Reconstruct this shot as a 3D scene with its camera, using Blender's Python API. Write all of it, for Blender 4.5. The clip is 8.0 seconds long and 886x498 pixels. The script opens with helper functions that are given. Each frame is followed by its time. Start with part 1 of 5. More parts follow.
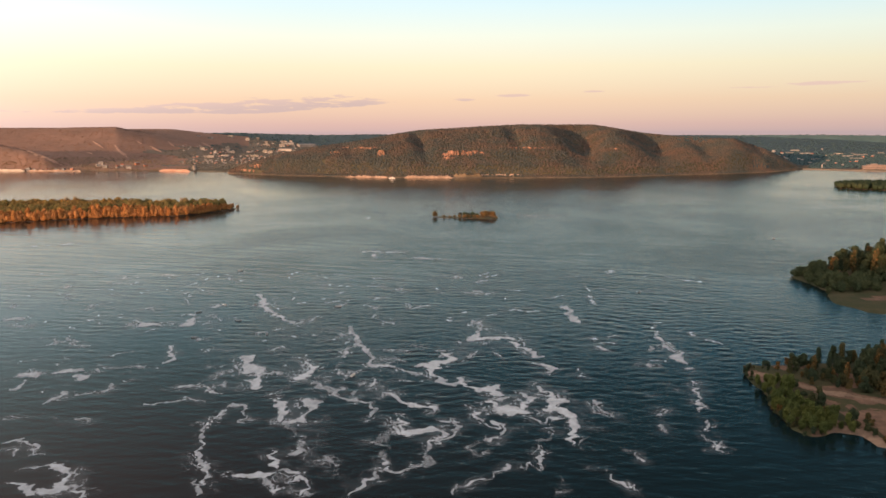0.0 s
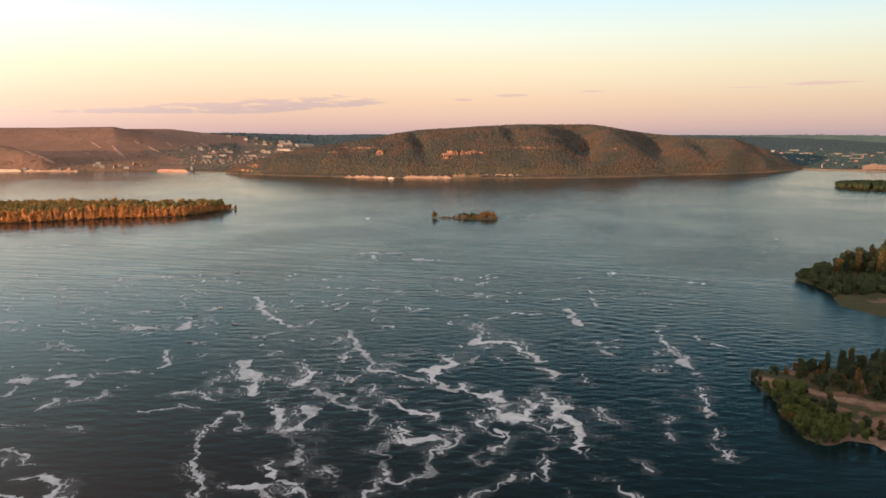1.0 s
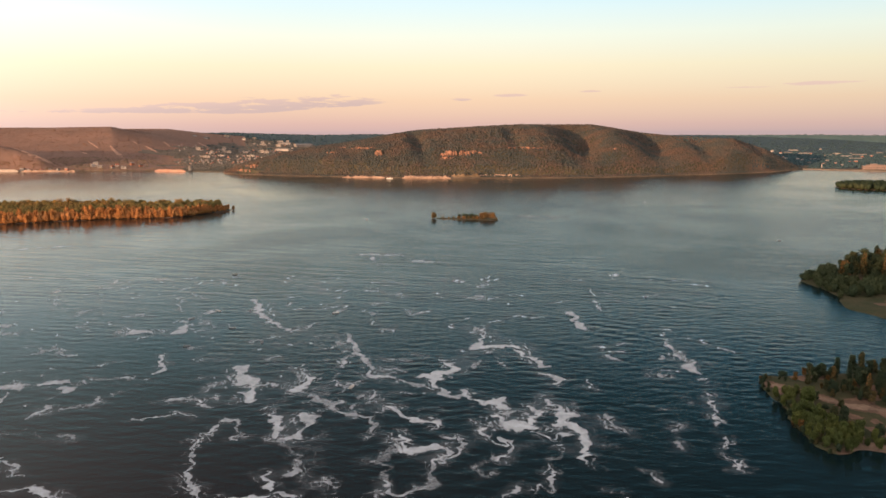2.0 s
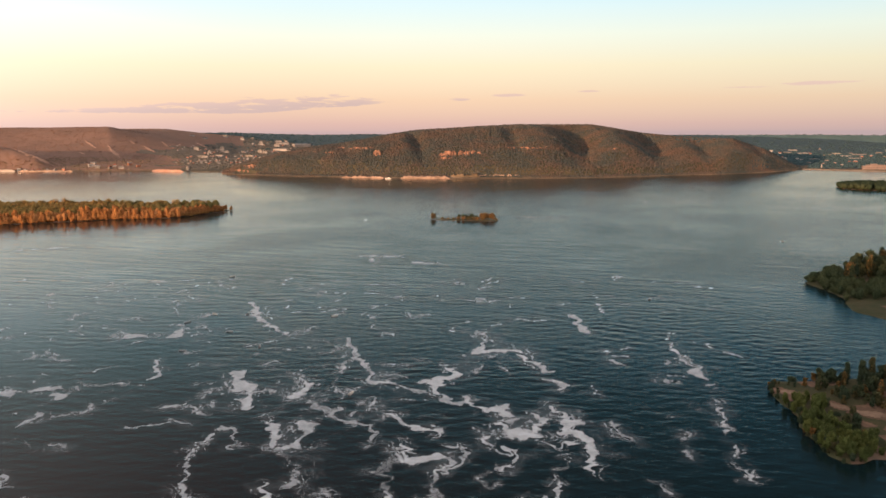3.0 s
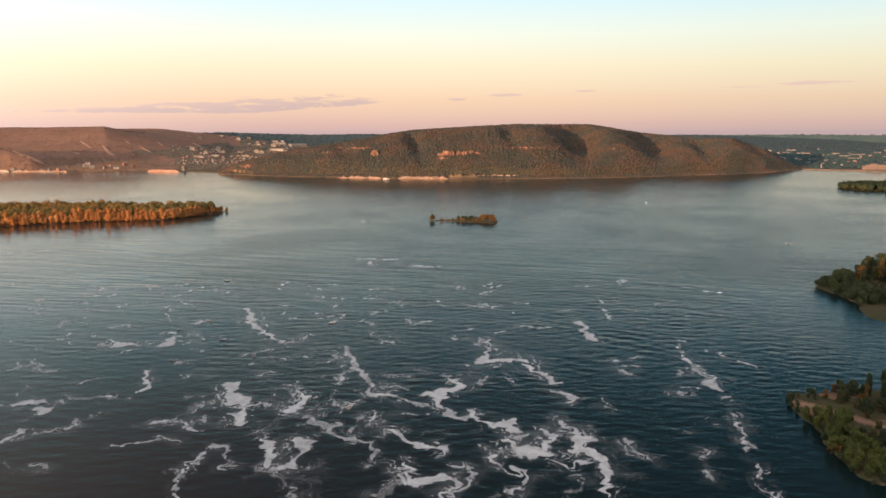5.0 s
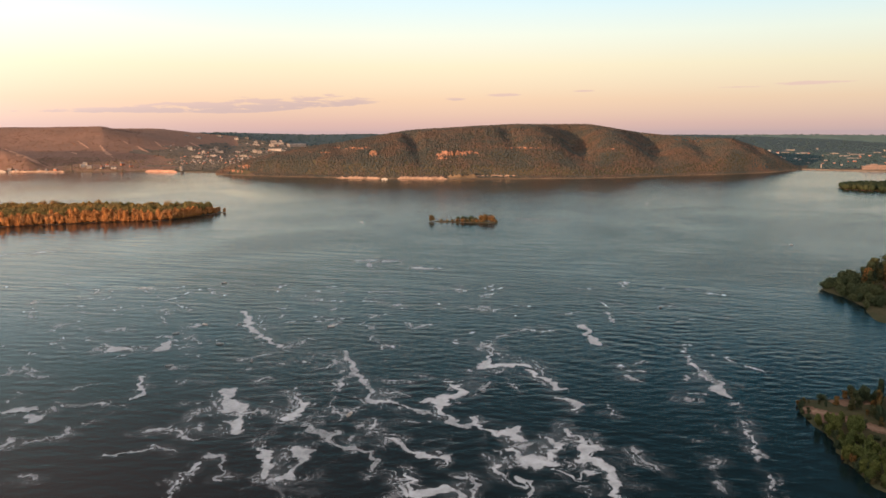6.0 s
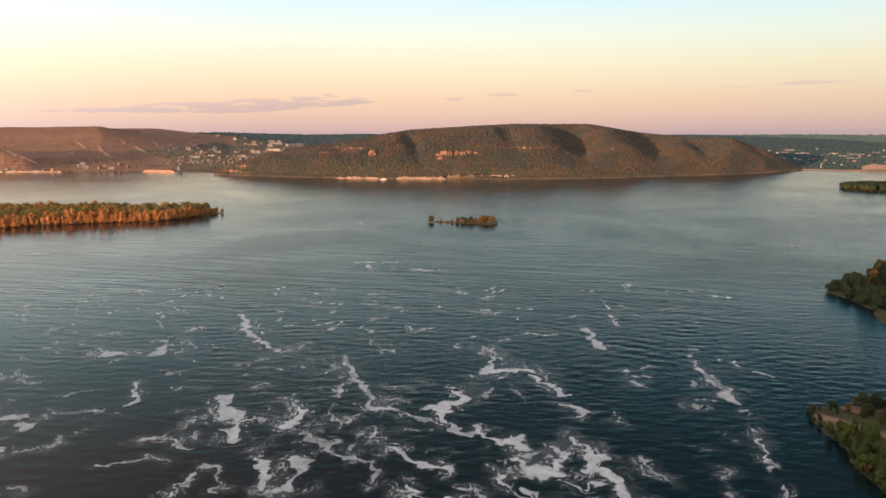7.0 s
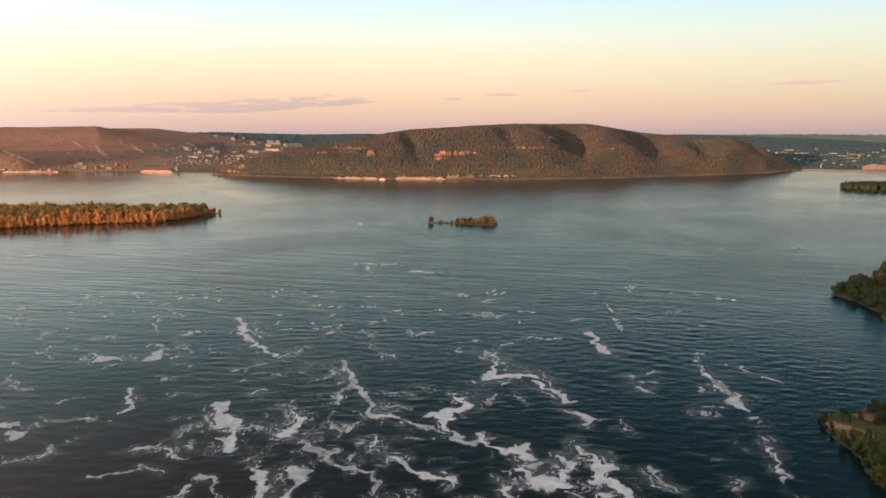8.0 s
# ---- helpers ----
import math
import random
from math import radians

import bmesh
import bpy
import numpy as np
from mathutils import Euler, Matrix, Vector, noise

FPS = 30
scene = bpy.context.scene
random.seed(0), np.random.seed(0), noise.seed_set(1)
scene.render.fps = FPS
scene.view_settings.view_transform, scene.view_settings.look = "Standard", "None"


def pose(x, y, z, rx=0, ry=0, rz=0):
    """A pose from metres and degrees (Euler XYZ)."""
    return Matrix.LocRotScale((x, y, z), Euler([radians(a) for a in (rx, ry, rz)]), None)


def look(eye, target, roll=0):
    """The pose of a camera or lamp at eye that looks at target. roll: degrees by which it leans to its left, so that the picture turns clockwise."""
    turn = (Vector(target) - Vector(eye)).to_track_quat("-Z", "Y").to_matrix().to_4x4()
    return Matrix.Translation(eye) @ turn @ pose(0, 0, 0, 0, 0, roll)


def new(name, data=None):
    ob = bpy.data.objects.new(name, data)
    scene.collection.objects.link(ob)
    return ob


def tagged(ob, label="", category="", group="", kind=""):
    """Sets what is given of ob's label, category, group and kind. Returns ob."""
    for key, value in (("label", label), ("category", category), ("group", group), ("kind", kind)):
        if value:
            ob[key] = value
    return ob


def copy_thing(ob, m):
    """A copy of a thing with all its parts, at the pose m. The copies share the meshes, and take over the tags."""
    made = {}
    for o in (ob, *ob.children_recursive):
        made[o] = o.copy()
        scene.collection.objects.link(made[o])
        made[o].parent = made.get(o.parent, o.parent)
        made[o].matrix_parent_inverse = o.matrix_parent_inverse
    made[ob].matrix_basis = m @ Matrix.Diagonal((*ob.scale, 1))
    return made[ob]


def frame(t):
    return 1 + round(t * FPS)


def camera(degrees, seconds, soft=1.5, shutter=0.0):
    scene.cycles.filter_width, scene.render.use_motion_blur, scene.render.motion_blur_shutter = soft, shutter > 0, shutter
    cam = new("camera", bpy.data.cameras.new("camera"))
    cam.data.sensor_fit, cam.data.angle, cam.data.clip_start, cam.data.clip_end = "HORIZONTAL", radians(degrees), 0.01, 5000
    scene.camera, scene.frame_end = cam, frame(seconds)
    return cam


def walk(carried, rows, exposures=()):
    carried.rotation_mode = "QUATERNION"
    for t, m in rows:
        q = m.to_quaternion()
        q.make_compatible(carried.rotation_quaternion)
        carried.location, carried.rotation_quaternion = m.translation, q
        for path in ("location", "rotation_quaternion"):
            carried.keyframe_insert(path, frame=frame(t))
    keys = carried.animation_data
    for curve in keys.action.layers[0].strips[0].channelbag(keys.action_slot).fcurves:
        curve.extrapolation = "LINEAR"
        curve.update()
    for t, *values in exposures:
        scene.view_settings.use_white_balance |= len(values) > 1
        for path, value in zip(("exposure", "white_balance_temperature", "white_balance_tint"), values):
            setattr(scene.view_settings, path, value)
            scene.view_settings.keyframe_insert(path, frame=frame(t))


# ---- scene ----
# The camera: a drone gliding forward over the river, turning slightly to its right.
cam = camera(60.0, 8.0, soft=1.6)
EYE = 120.0


def eye_row(t):
    """The drone's pose: a straight, even glide with a slight turn."""
    m = pose(-1.402 * t, 8.582 * t + 0.0049 * t * t, EYE + 0.148 * t, 90 - 8.659 - 0.0073 * t, 0, -0.1152 * t)
    return t, m @ pose(0, 0, 0, 0, 0, -0.144)


walk(cam, [eye_row(float(t)) for t in range(9)], exposures=[(0.0, 0.6), (8.0, 0.6)])

# ---- world and sun ----
# Low sun behind the camera and to its left; dusk sky opposite to it.
SUN_AZ, SUN_EL = 221.0, 4.4  # degrees clockwise from +y, and above the horizon
sun_way = Vector((math.sin(radians(SUN_AZ)) * math.cos(radians(SUN_EL)), math.cos(radians(SUN_AZ)) * math.cos(radians(SUN_EL)), math.sin(radians(SUN_EL))))
sun = new("sun", bpy.data.lights.new("sun", "SUN"))
sun.data.energy, sun.data.angle, sun.data.color = 5.0, radians(0.6), (1.0, 0.50, 0.23)
sun.matrix_world = look((0, 0, 400), Vector((0, 0, 400)) - sun_way)


class Nodes:
    """Short hand for building node trees."""

    def __init__(self, tree):
        self.tree = tree
        self.tree.nodes.clear()

    def add(self, kind, inputs=(), **settings):
        node = self.tree.nodes.new(kind)
        for key, value in settings.items():
            setattr(node, key, value)
        for key, value in dict(inputs).items():
            if isinstance(value, bpy.types.NodeSocket):
                self.tree.links.new(value, node.inputs[key])
            else:
                node.inputs[key].default_value = value
        return node

    def math(self, op, a, b=0.0, clamp=False):
        return self.add("ShaderNodeMath", {0: a, 1: b}, operation=op, use_clamp=clamp).outputs[0]

    def mix(self, fac, a, b, blend="MIX"):
        node = self.add("ShaderNodeMix", {0: fac, 6: a, 7: b}, data_type="RGBA", blend_type=blend)
        return node.outputs[2]

    def smooth(self, value, lo, hi, a=0.0, b=1.0):
        node = self.add("ShaderNodeMapRange", {0: value, 1: lo, 2: hi, 3: a, 4: b}, interpolation_type="SMOOTHSTEP")
        return node.outputs[0]

    def noise(self, vector, scale, detail=3.0, rough=0.5, distort=0.0):
        node = self.add("ShaderNodeTexNoise", {"Vector": vector, "Scale": scale, "Detail": detail, "Roughness": rough, "Distortion": distort})
        return node.outputs[0]

    def ramp(self, fac, stops):
        node = self.add("ShaderNodeValToRGB", {0: fac})
        els = node.color_ramp.elements
        while len(els) < len(stops):
            els.new(0.5)
        for el, (pos, col) in zip(els, stops):
            el.position, el.color = pos, (*col, 1)
        return node.outputs[0]


def build_world():
    world = bpy.data.worlds.new("dusk_sky")
    scene.world = world
    world.use_nodes = True
    n = Nodes(world.node_tree)
    way = n.add("ShaderNodeTexCoord").outputs["Generated"]
    xyz = n.add("ShaderNodeSeparateXYZ", {0: way})
    x, y, z = xyz.outputs
    up = n.math("POWER", n.math("MAXIMUM", z, 0.0), 0.5)
    # colours of the dusk sky by height: mauve, rose, apricot, pale yellow, pale blue, deepening blue
    grad = n.ramp(up, [(0.0, (0.60, 0.42, 0.42)), (0.10, (0.74, 0.48, 0.43)), (0.20, (0.92, 0.63, 0.45)), (0.285, (1.0, 0.83, 0.585)),
                       (0.345, (0.95, 0.94, 0.79)), (0.405, (0.74, 0.92, 0.97)), (0.435, (0.18, 0.59, 0.77)), (0.49, (0.075, 0.36, 0.49)), (0.55, (0.046, 0.22, 0.305)), (0.63, (0.072, 0.100, 0.124)), (0.75, (0.074, 0.070, 0.078)), (1.0, (0.11, 0.115, 0.12))])
    sky = n.add("ShaderNodeTexSky", sky_type="NISHITA", sun_disc=False, sun_elevation=radians(SUN_EL), sun_rotation=radians(SUN_AZ), altitude=100.0)
    # thin banks of mauve cloud low over the horizon
    bearing = n.math("DIVIDE", x, n.math("MAXIMUM", y, 0.05))
    # the sky dims and cools away from the sun's side
    tint = n.mix(n.smooth(bearing, -0.15, 0.65), (0.652, 0.66, 0.668, 1), (0.545, 0.588, 0.618, 1))
    grad = n.mix(1.0, grad, tint, "MULTIPLY")
    # higher up, the sky is warmer on the sun's side and falls off away from it
    side = n.mix(n.smooth(bearing, -0.60, 0.42), (3.3, 1.22, 0.95, 1), (0.52, 0.52, 0.56, 1))
    side = n.mix(n.smooth(z, 0.15, 0.25), (1, 1, 1, 1), side)
    grad = n.mix(1.0, grad, side, "MULTIPLY")
    low = n.add("ShaderNodeCombineXYZ", {0: n.math("MULTIPLY", bearing, 24.0), 1: n.math("MULTIPLY", z, 170.0), 2: 3.7}).outputs[0]
    puffs = n.noise(low, 1.0, 6.0, 0.62, 0.4)
    # the bank's floor is flat and climbs slowly towards the hill; its top is puffy
    floor = n.smooth(bearing, -0.27, -0.05, 0.0235, 0.035)
    rise = n.math("SUBTRACT", z, floor)
    deep = n.math("MULTIPLY", n.smooth(bearing, -0.50, -0.22, 0.004, 0.019), n.smooth(bearing, -0.06, -0.17, 0.45, 1.0))
    bank = n.math("MULTIPLY", n.smooth(rise, -0.0015, 0.001), n.smooth(n.math("DIVIDE", rise, deep), 1.25, 0.35))
    west = n.math("MULTIPLY", n.smooth(bearing, -0.66, -0.38, 0.45, 1.0), n.smooth(bearing, -0.045, -0.10))
    cloud = n.smooth(n.math("ADD", n.math("MULTIPLY", n.math("MULTIPLY", bank, west), 0.62), n.math("MULTIPLY", n.math("SUBTRACT", puffs, 0.5), 2.6)), 0.22, 0.50)
    cloud = n.math("MULTIPLY", cloud, n.math("MULTIPLY", n.smooth(bank, 0.0, 0.3), west))
    wisp = n.add("ShaderNodeCombineXYZ", {0: n.math("MULTIPLY", bearing, 26.0), 1: n.math("MULTIPLY", z, 330.0), 2: 9.1}).outputs[0]
    torn = n.noise(wisp, 1.0, 4.0, 0.65)
    # a few small torn clouds: bearing, height, half length, half height
    for at, tall, long, thick in ((0.028, 0.041, 0.016, 0.0022), (0.088, 0.0458, 0.026, 0.0024), (0.19, 0.050, 0.016, 0.0014), (0.485, 0.0545, 0.060, 0.0024), (0.40, 0.0515, 0.03, 0.0012)):
        u = n.math("DIVIDE", n.math("SUBTRACT", bearing, at), long)
        v = n.math("DIVIDE", n.math("SUBTRACT", z, tall), thick)
        near = n.math("ADD", n.math("MULTIPLY", u, u), n.math("MULTIPLY", v, v))
        lone = n.smooth(n.math("ADD", near, n.math("MULTIPLY", n.math("SUBTRACT", torn, 0.5), 4.0)), 1.0, 0.1)
        cloud = n.math("MAXIMUM", cloud, n.math("MULTIPLY", lone, 1.0))
    shade = n.mix(n.smooth(n.math("DIVIDE", rise, deep), 0.1, 1.0), (0.40, 0.295, 0.30, 1), (0.48, 0.335, 0.315, 1))
    grad = n.mix(n.math("MULTIPLY", cloud, 0.85), grad, shade)
    # the sky on the sun's side, behind the camera, glows
    toward = n.add("ShaderNodeVectorMath", {0: way, 1: tuple(sun_way)}, operation="DOT_PRODUCT").outputs["Value"]
    glow = n.mix(n.smooth(toward, -0.66, 0.75), (0, 0, 0, 1), (0.92, 0.75, 0.64, 1))
    grad = n.mix(1.0, grad, glow, "ADD")
    total = n.mix(0.015, grad, sky.outputs[0], "ADD")
    back = n.add("ShaderNodeBackground", {"Color": total, "Strength": 1.0})
    n.tree.links.new(back.outputs[0], n.add("ShaderNodeOutputWorld").inputs[0])


build_world()

# ---- materials ----


def material(name):
    mat = bpy.data.materials.new(name)
    mat.use_nodes = True
    n = Nodes(mat.node_tree)
    coord = n.add("ShaderNodeTexCoord").outputs["Object"]
    return mat, n, coord


def finish(n, shader):
    n.tree.links.new(shader, n.add("ShaderNodeOutputMaterial").inputs["Surface"])


def surface(name, dark, light, scale, rough=0.8, bump=0.0, bump_scale=None, metal=0.0, per_object=0.0, fine=6.0):
    """A matt surface that varies between two colours at two scales."""
    mat, n, coord = material(name)
    big = n.noise(coord, scale, 4.0, 0.6)
    small = n.noise(coord, scale * fine, 3.0, 0.6)
    fac = n.smooth(n.math("ADD", n.math("MULTIPLY", big, 0.65), n.math("MULTIPLY", small, 0.35)), 0.35, 0.65)
    col = n.mix(fac, (*dark, 1), (*light, 1))
    if per_object:
        rnd = n.add("ShaderNodeObjectInfo").outputs["Random"]
        hsv = n.add("ShaderNodeHueSaturation", {"Color": col, "Value": n.smooth(rnd, 0, 1, 1 - per_object, 1 + per_object)})
        col = hsv.outputs[0]
    ins = {"Base Color": col, "Roughness": rough, "Metallic": metal, "Specular IOR Level": 0.25}
    if bump:
        height = n.noise(coord, bump_scale or scale * 5, 4.0, 0.65)
        ins["Normal"] = n.add("ShaderNodeBump", {"Height": height, "Strength": 0.8, "Distance": bump}).outputs[0]
    finish(n, n.add("ShaderNodeBsdfPrincipled", ins).outputs[0])
    return mat


def leaf_material(name, cols, by="object", glow=0.35):
    """Foliage: colours vary from tree to tree and from leaf to leaf, and some light comes through."""
    mat, n, coord = material(name)
    leaf = n.add("ShaderNodeNewGeometry").outputs["Random Per Island"]
    tree = n.add("ShaderNodeObjectInfo").outputs["Random"] if by == "object" else n.noise(coord, 0.012, 3.0, 0.6)
    if by != "object":
        tree = n.smooth(tree, 0.32, 0.68)
        pick = n.math("ADD", n.math("MULTIPLY", tree, 0.68), n.math("MULTIPLY", leaf, 0.32))
    else:
        pick = n.math("ADD", n.math("MULTIPLY", tree, 0.75), n.math("MULTIPLY", leaf, 0.25))
    steps = len(cols) - 1
    col = n.ramp(pick, [(i / steps, c) for i, c in enumerate(cols)])
    spread = 0.3 if by == "object" else 0.10
    col = n.add("ShaderNodeHueSaturation", {"Color": col, "Value": n.smooth(leaf, 0, 1, 1 - spread, 1 + spread)}).outputs[0]
    a = n.add("ShaderNodeBsdfDiffuse", {"Color": col}).outputs[0]
    b = n.add("ShaderNodeBsdfTranslucent", {"Color": col}).outputs[0]
    finish(n, n.add("ShaderNodeMixShader", {0: glow, 1: a, 2: b}).outputs[0])
    return mat


def water_material():
    mat, n, coord = material("river_water")
    stretch = n.add("ShaderNodeMapping", {"Vector": coord, "Rotation": (0, 0, radians(-18)), "Scale": (1.9, 1.0, 1.0)}, vector_type="TEXTURE").outputs[0]
    swell = n.noise(stretch, 0.085, 3.0, 0.55, 0.6)
    chop = n.noise(stretch, 0.32, 3.0, 0.6, 0.4)
    calm = n.noise(coord, 0.0045, 3.0, 0.55, 0.8)
    # the main stream runs rougher than the slack water along both banks
    flow = n.add("ShaderNodeSeparateXYZ", {0: coord})
    bank = n.math("ADD", n.math("DIVIDE", flow.outputs[0], n.math("MAXIMUM", flow.outputs[1], 100.0)), n.math("MULTIPLY", n.math("SUBTRACT", calm, 0.5), 0.2))
    stream = n.math("MULTIPLY", n.smooth(bank, -0.46, -0.10), n.smooth(bank, 1.1, 0.85))
    patch = n.math("MULTIPLY", n.smooth(calm, 0.35, 0.65, 0.85, 1.1), n.smooth(stream, 0.0, 1.0, 0.75, 1.15))
    patch = n.math("MULTIPLY", patch, n.smooth(flow.outputs[1], 300.0, 560.0, 0.9, 1.0))
    patch = n.math("MULTIPLY", patch, n.math("MAXIMUM", n.smooth(flow.outputs[1], 480.0, 950.0, 1.0, 0.6), n.smooth(bank, 0.0, 0.25, 0.0, 0.9)))
    height = n.math("ADD", n.math("MULTIPLY", swell, 0.30), n.math("ADD", n.math("MULTIPLY", chop, 0.26), n.math("MULTIPLY", n.noise(stretch, 1.2, 2.0, 0.5), 0.13)))
    height = n.math("MULTIPLY", height, patch)
    # long low crests that still show on the open water farther out
    crest = n.add("ShaderNodeMapping", {"Vector": coord, "Rotation": (0, 0, radians(-17)), "Scale": (5.0, 1.0, 1.0)}, vector_type="TEXTURE").outputs[0]
    crest = n.math("MULTIPLY", n.noise(crest, 0.075, 2.0, 0.5, 0.3), n.math("MULTIPLY", n.smooth(flow.outputs[1], 420.0, 700.0, 0.0, 1.0), n.smooth(flow.outputs[1], 1000.0, 1700.0, 1.0, 0.25)))
    height = n.math("ADD", height, crest)
    bump = n.add("ShaderNodeBump", {"Height": height, "Strength": 1.0, "Distance": 0.58}).outputs[0]
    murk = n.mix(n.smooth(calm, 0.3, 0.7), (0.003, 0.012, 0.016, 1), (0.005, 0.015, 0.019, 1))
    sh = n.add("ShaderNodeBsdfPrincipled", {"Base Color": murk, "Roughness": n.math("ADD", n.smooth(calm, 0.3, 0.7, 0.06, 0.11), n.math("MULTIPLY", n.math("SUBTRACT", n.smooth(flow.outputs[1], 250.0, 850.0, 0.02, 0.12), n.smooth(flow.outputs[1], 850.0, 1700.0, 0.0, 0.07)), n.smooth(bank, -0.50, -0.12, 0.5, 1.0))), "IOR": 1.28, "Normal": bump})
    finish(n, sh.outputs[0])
    return mat


def foam_material():
    """Foam: froth that covers the water wholly, partly or as a thin film, with fine bubbles and gaps in it."""
    mat, n, coord = material("river_foam")
    cover = n.add("ShaderNodeSeparateXYZ", {0: n.add("ShaderNodeUVMap", uv_map="cover").outputs[0]}).outputs[0]
    fine = n.noise(coord, 0.9, 3.0, 0.6, 0.5)
    soft = n.noise(coord, 0.22, 3.0, 0.55, 0.6)
    mask = n.math("ADD", cover, n.math("MULTIPLY", n.math("SUBTRACT", fine, 0.5), n.smooth(cover, 0.0, 0.35, 0.0, 0.35)))
    mask = n.math("MULTIPLY", n.smooth(mask, -0.04, 1.10, 0.0, 1.0), n.smooth(soft, 0.3, 0.6, 0.74, 0.92))
    col = n.mix(fine, (0.45, 0.54, 0.63, 1), (0.55, 0.64, 0.72, 1))
    a = n.add("ShaderNodeBsdfTransparent").outputs[0]
    b = n.add("ShaderNodeBsdfDiffuse", {"Color": col, "Roughness": 0.6}).outputs[0]
    finish(n, n.add("ShaderNodeMixShader", {0: mask, 1: a, 2: b}).outputs[0])
    return mat


WATER = water_material()
FOAM = foam_material()
SCAR = surface("bare_earth", (0.25, 0.165, 0.13), (0.40, 0.265, 0.205), 0.02, 0.95)
# brown brush, lightened so that its colour carries some distance haze
BROWN_GROUND = surface("brown_brush", (0.15, 0.104, 0.088), (0.20, 0.130, 0.106), 0.008, 0.95)
# blue-tinted ground: distance haze, and shade on the plain, put into the colour
HAZED_GROUND = surface("hazed_forest_ground", (0.032, 0.066, 0.088), (0.040, 0.078, 0.098), 0.01, 0.95)
TOWN_GROUND = surface("town_ground", (0.085, 0.085, 0.078), (0.135, 0.120, 0.105), 0.01, 0.95)
QUAY_EARTH = surface("pinkish_quay_earth", (0.27, 0.165, 0.13), (0.42, 0.28, 0.225), 0.05, 0.9)
SHORE = surface("river_shore", (0.075, 0.062, 0.046), (0.19, 0.145, 0.10), 0.012, 0.95)
WOOD_FLOOR = surface("forest_floor", (0.045, 0.050, 0.036), (0.080, 0.070, 0.048), 0.02, 0.95)
MEADOW = surface("marsh_grass", (0.030, 0.044, 0.022), (0.058, 0.058, 0.032), 0.06, 0.95, 0.3, 0.5)
SPIT_SOIL = surface("sandy_soil", (0.085, 0.062, 0.046), (0.18, 0.125, 0.095), 0.07, 0.95, 0.15, 0.6)
SAND = surface("beach_sand", (0.125, 0.098, 0.078), (0.25, 0.190, 0.145), 0.08, 0.95)
ROCK = surface("limestone", (0.080, 0.057, 0.046), (0.31, 0.172, 0.125), 0.06, 0.9, 1.2, 0.12)
STONE = surface("pale_quarry_stone", (0.14, 0.105, 0.085), (0.42, 0.31, 0.25), 0.03, 0.9, 0.6, 0.1)
# concrete darkened to stand in for the shade over the right-hand shore
SHADED_CONCRETE = surface("shade_darkened_concrete", (0.09, 0.085, 0.08), (0.16, 0.15, 0.14), 0.08, 0.9)
CONCRETE = surface("pale_concrete", (0.30, 0.26, 0.23), (0.46, 0.42, 0.38), 0.08, 0.85)
PLASTER = surface("weathered_plaster", (0.17, 0.16, 0.155), (0.32, 0.31, 0.305), 0.1, 0.85, per_object=0.25)
BRICKWALL = surface("red_brick_wall", (0.30, 0.13, 0.09), (0.42, 0.21, 0.15), 0.2, 0.9, per_object=0.2)
ROOF_GREY = surface("grey_sheet_roof", (0.13, 0.13, 0.13), (0.24, 0.24, 0.24), 0.2, 0.6, per_object=0.3)
ROOF_RED = surface("red_sheet_roof", (0.20, 0.06, 0.04), (0.33, 0.12, 0.08), 0.2, 0.7, per_object=0.3)
GLASS = surface("dark_window_glass", (0.02, 0.022, 0.025), (0.05, 0.05, 0.055), 0.3, 0.15)
BARK = surface("grey_bark", (0.05, 0.04, 0.03), (0.14, 0.11, 0.085), 0.8, 0.9, 0.05, 4.0)
HULL = surface("boat_paint", (0.15, 0.17, 0.19), (0.30, 0.33, 0.36), 1.0, 0.5, per_object=0.6)
HULL_WHITE = surface("white_boat_paint", (0.58, 0.58, 0.57), (0.78, 0.78, 0.77), 1.0, 0.4)
SEATWOOD = surface("boat_seat_wood", (0.09, 0.085, 0.08), (0.17, 0.16, 0.15), 2.0, 0.7)
MOTOR = surface("motor_casing", (0.02, 0.02, 0.022), (0.05, 0.05, 0.055), 2.0, 0.4)
BUOY_RED = surface("red_buoy_paint", (0.45, 0.06, 0.04), (0.6, 0.10, 0.07), 1.0, 0.5)
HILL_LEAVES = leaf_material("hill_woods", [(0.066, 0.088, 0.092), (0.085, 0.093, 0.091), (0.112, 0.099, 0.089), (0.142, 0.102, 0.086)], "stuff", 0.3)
# autumn browns raised in brightness to imitate haze over the far slopes
BROWN_LEAVES = leaf_material("brown_woods", [(0.140, 0.104, 0.092), (0.175, 0.120, 0.100), (0.21, 0.132, 0.104)], "stuff", 0.05)
OLIVE_LEAVES = leaf_material("valley_floor_woods", [(0.120, 0.110, 0.084), (0.15, 0.122, 0.086), (0.18, 0.132, 0.090)], "stuff", 0.05)
TOWN_LEAVES = leaf_material("town_tree_leaves", [(0.080, 0.094, 0.090), (0.100, 0.104, 0.092), (0.128, 0.114, 0.096)], "stuff", 0.05)
# leaf colours pushed to blue to imitate distance haze and the plain's shade
HAZED_LEAVES = leaf_material("hazed_woods", [(0.040, 0.076, 0.094), (0.047, 0.084, 0.100), (0.054, 0.088, 0.100)], "stuff", 0.1)
RUST_LEAVES = leaf_material("poplar_autumn_leaves", [(0.34, 0.180, 0.080), (0.40, 0.205, 0.088), (0.46, 0.23, 0.090), (0.44, 0.245, 0.10)], "object", 0.3)
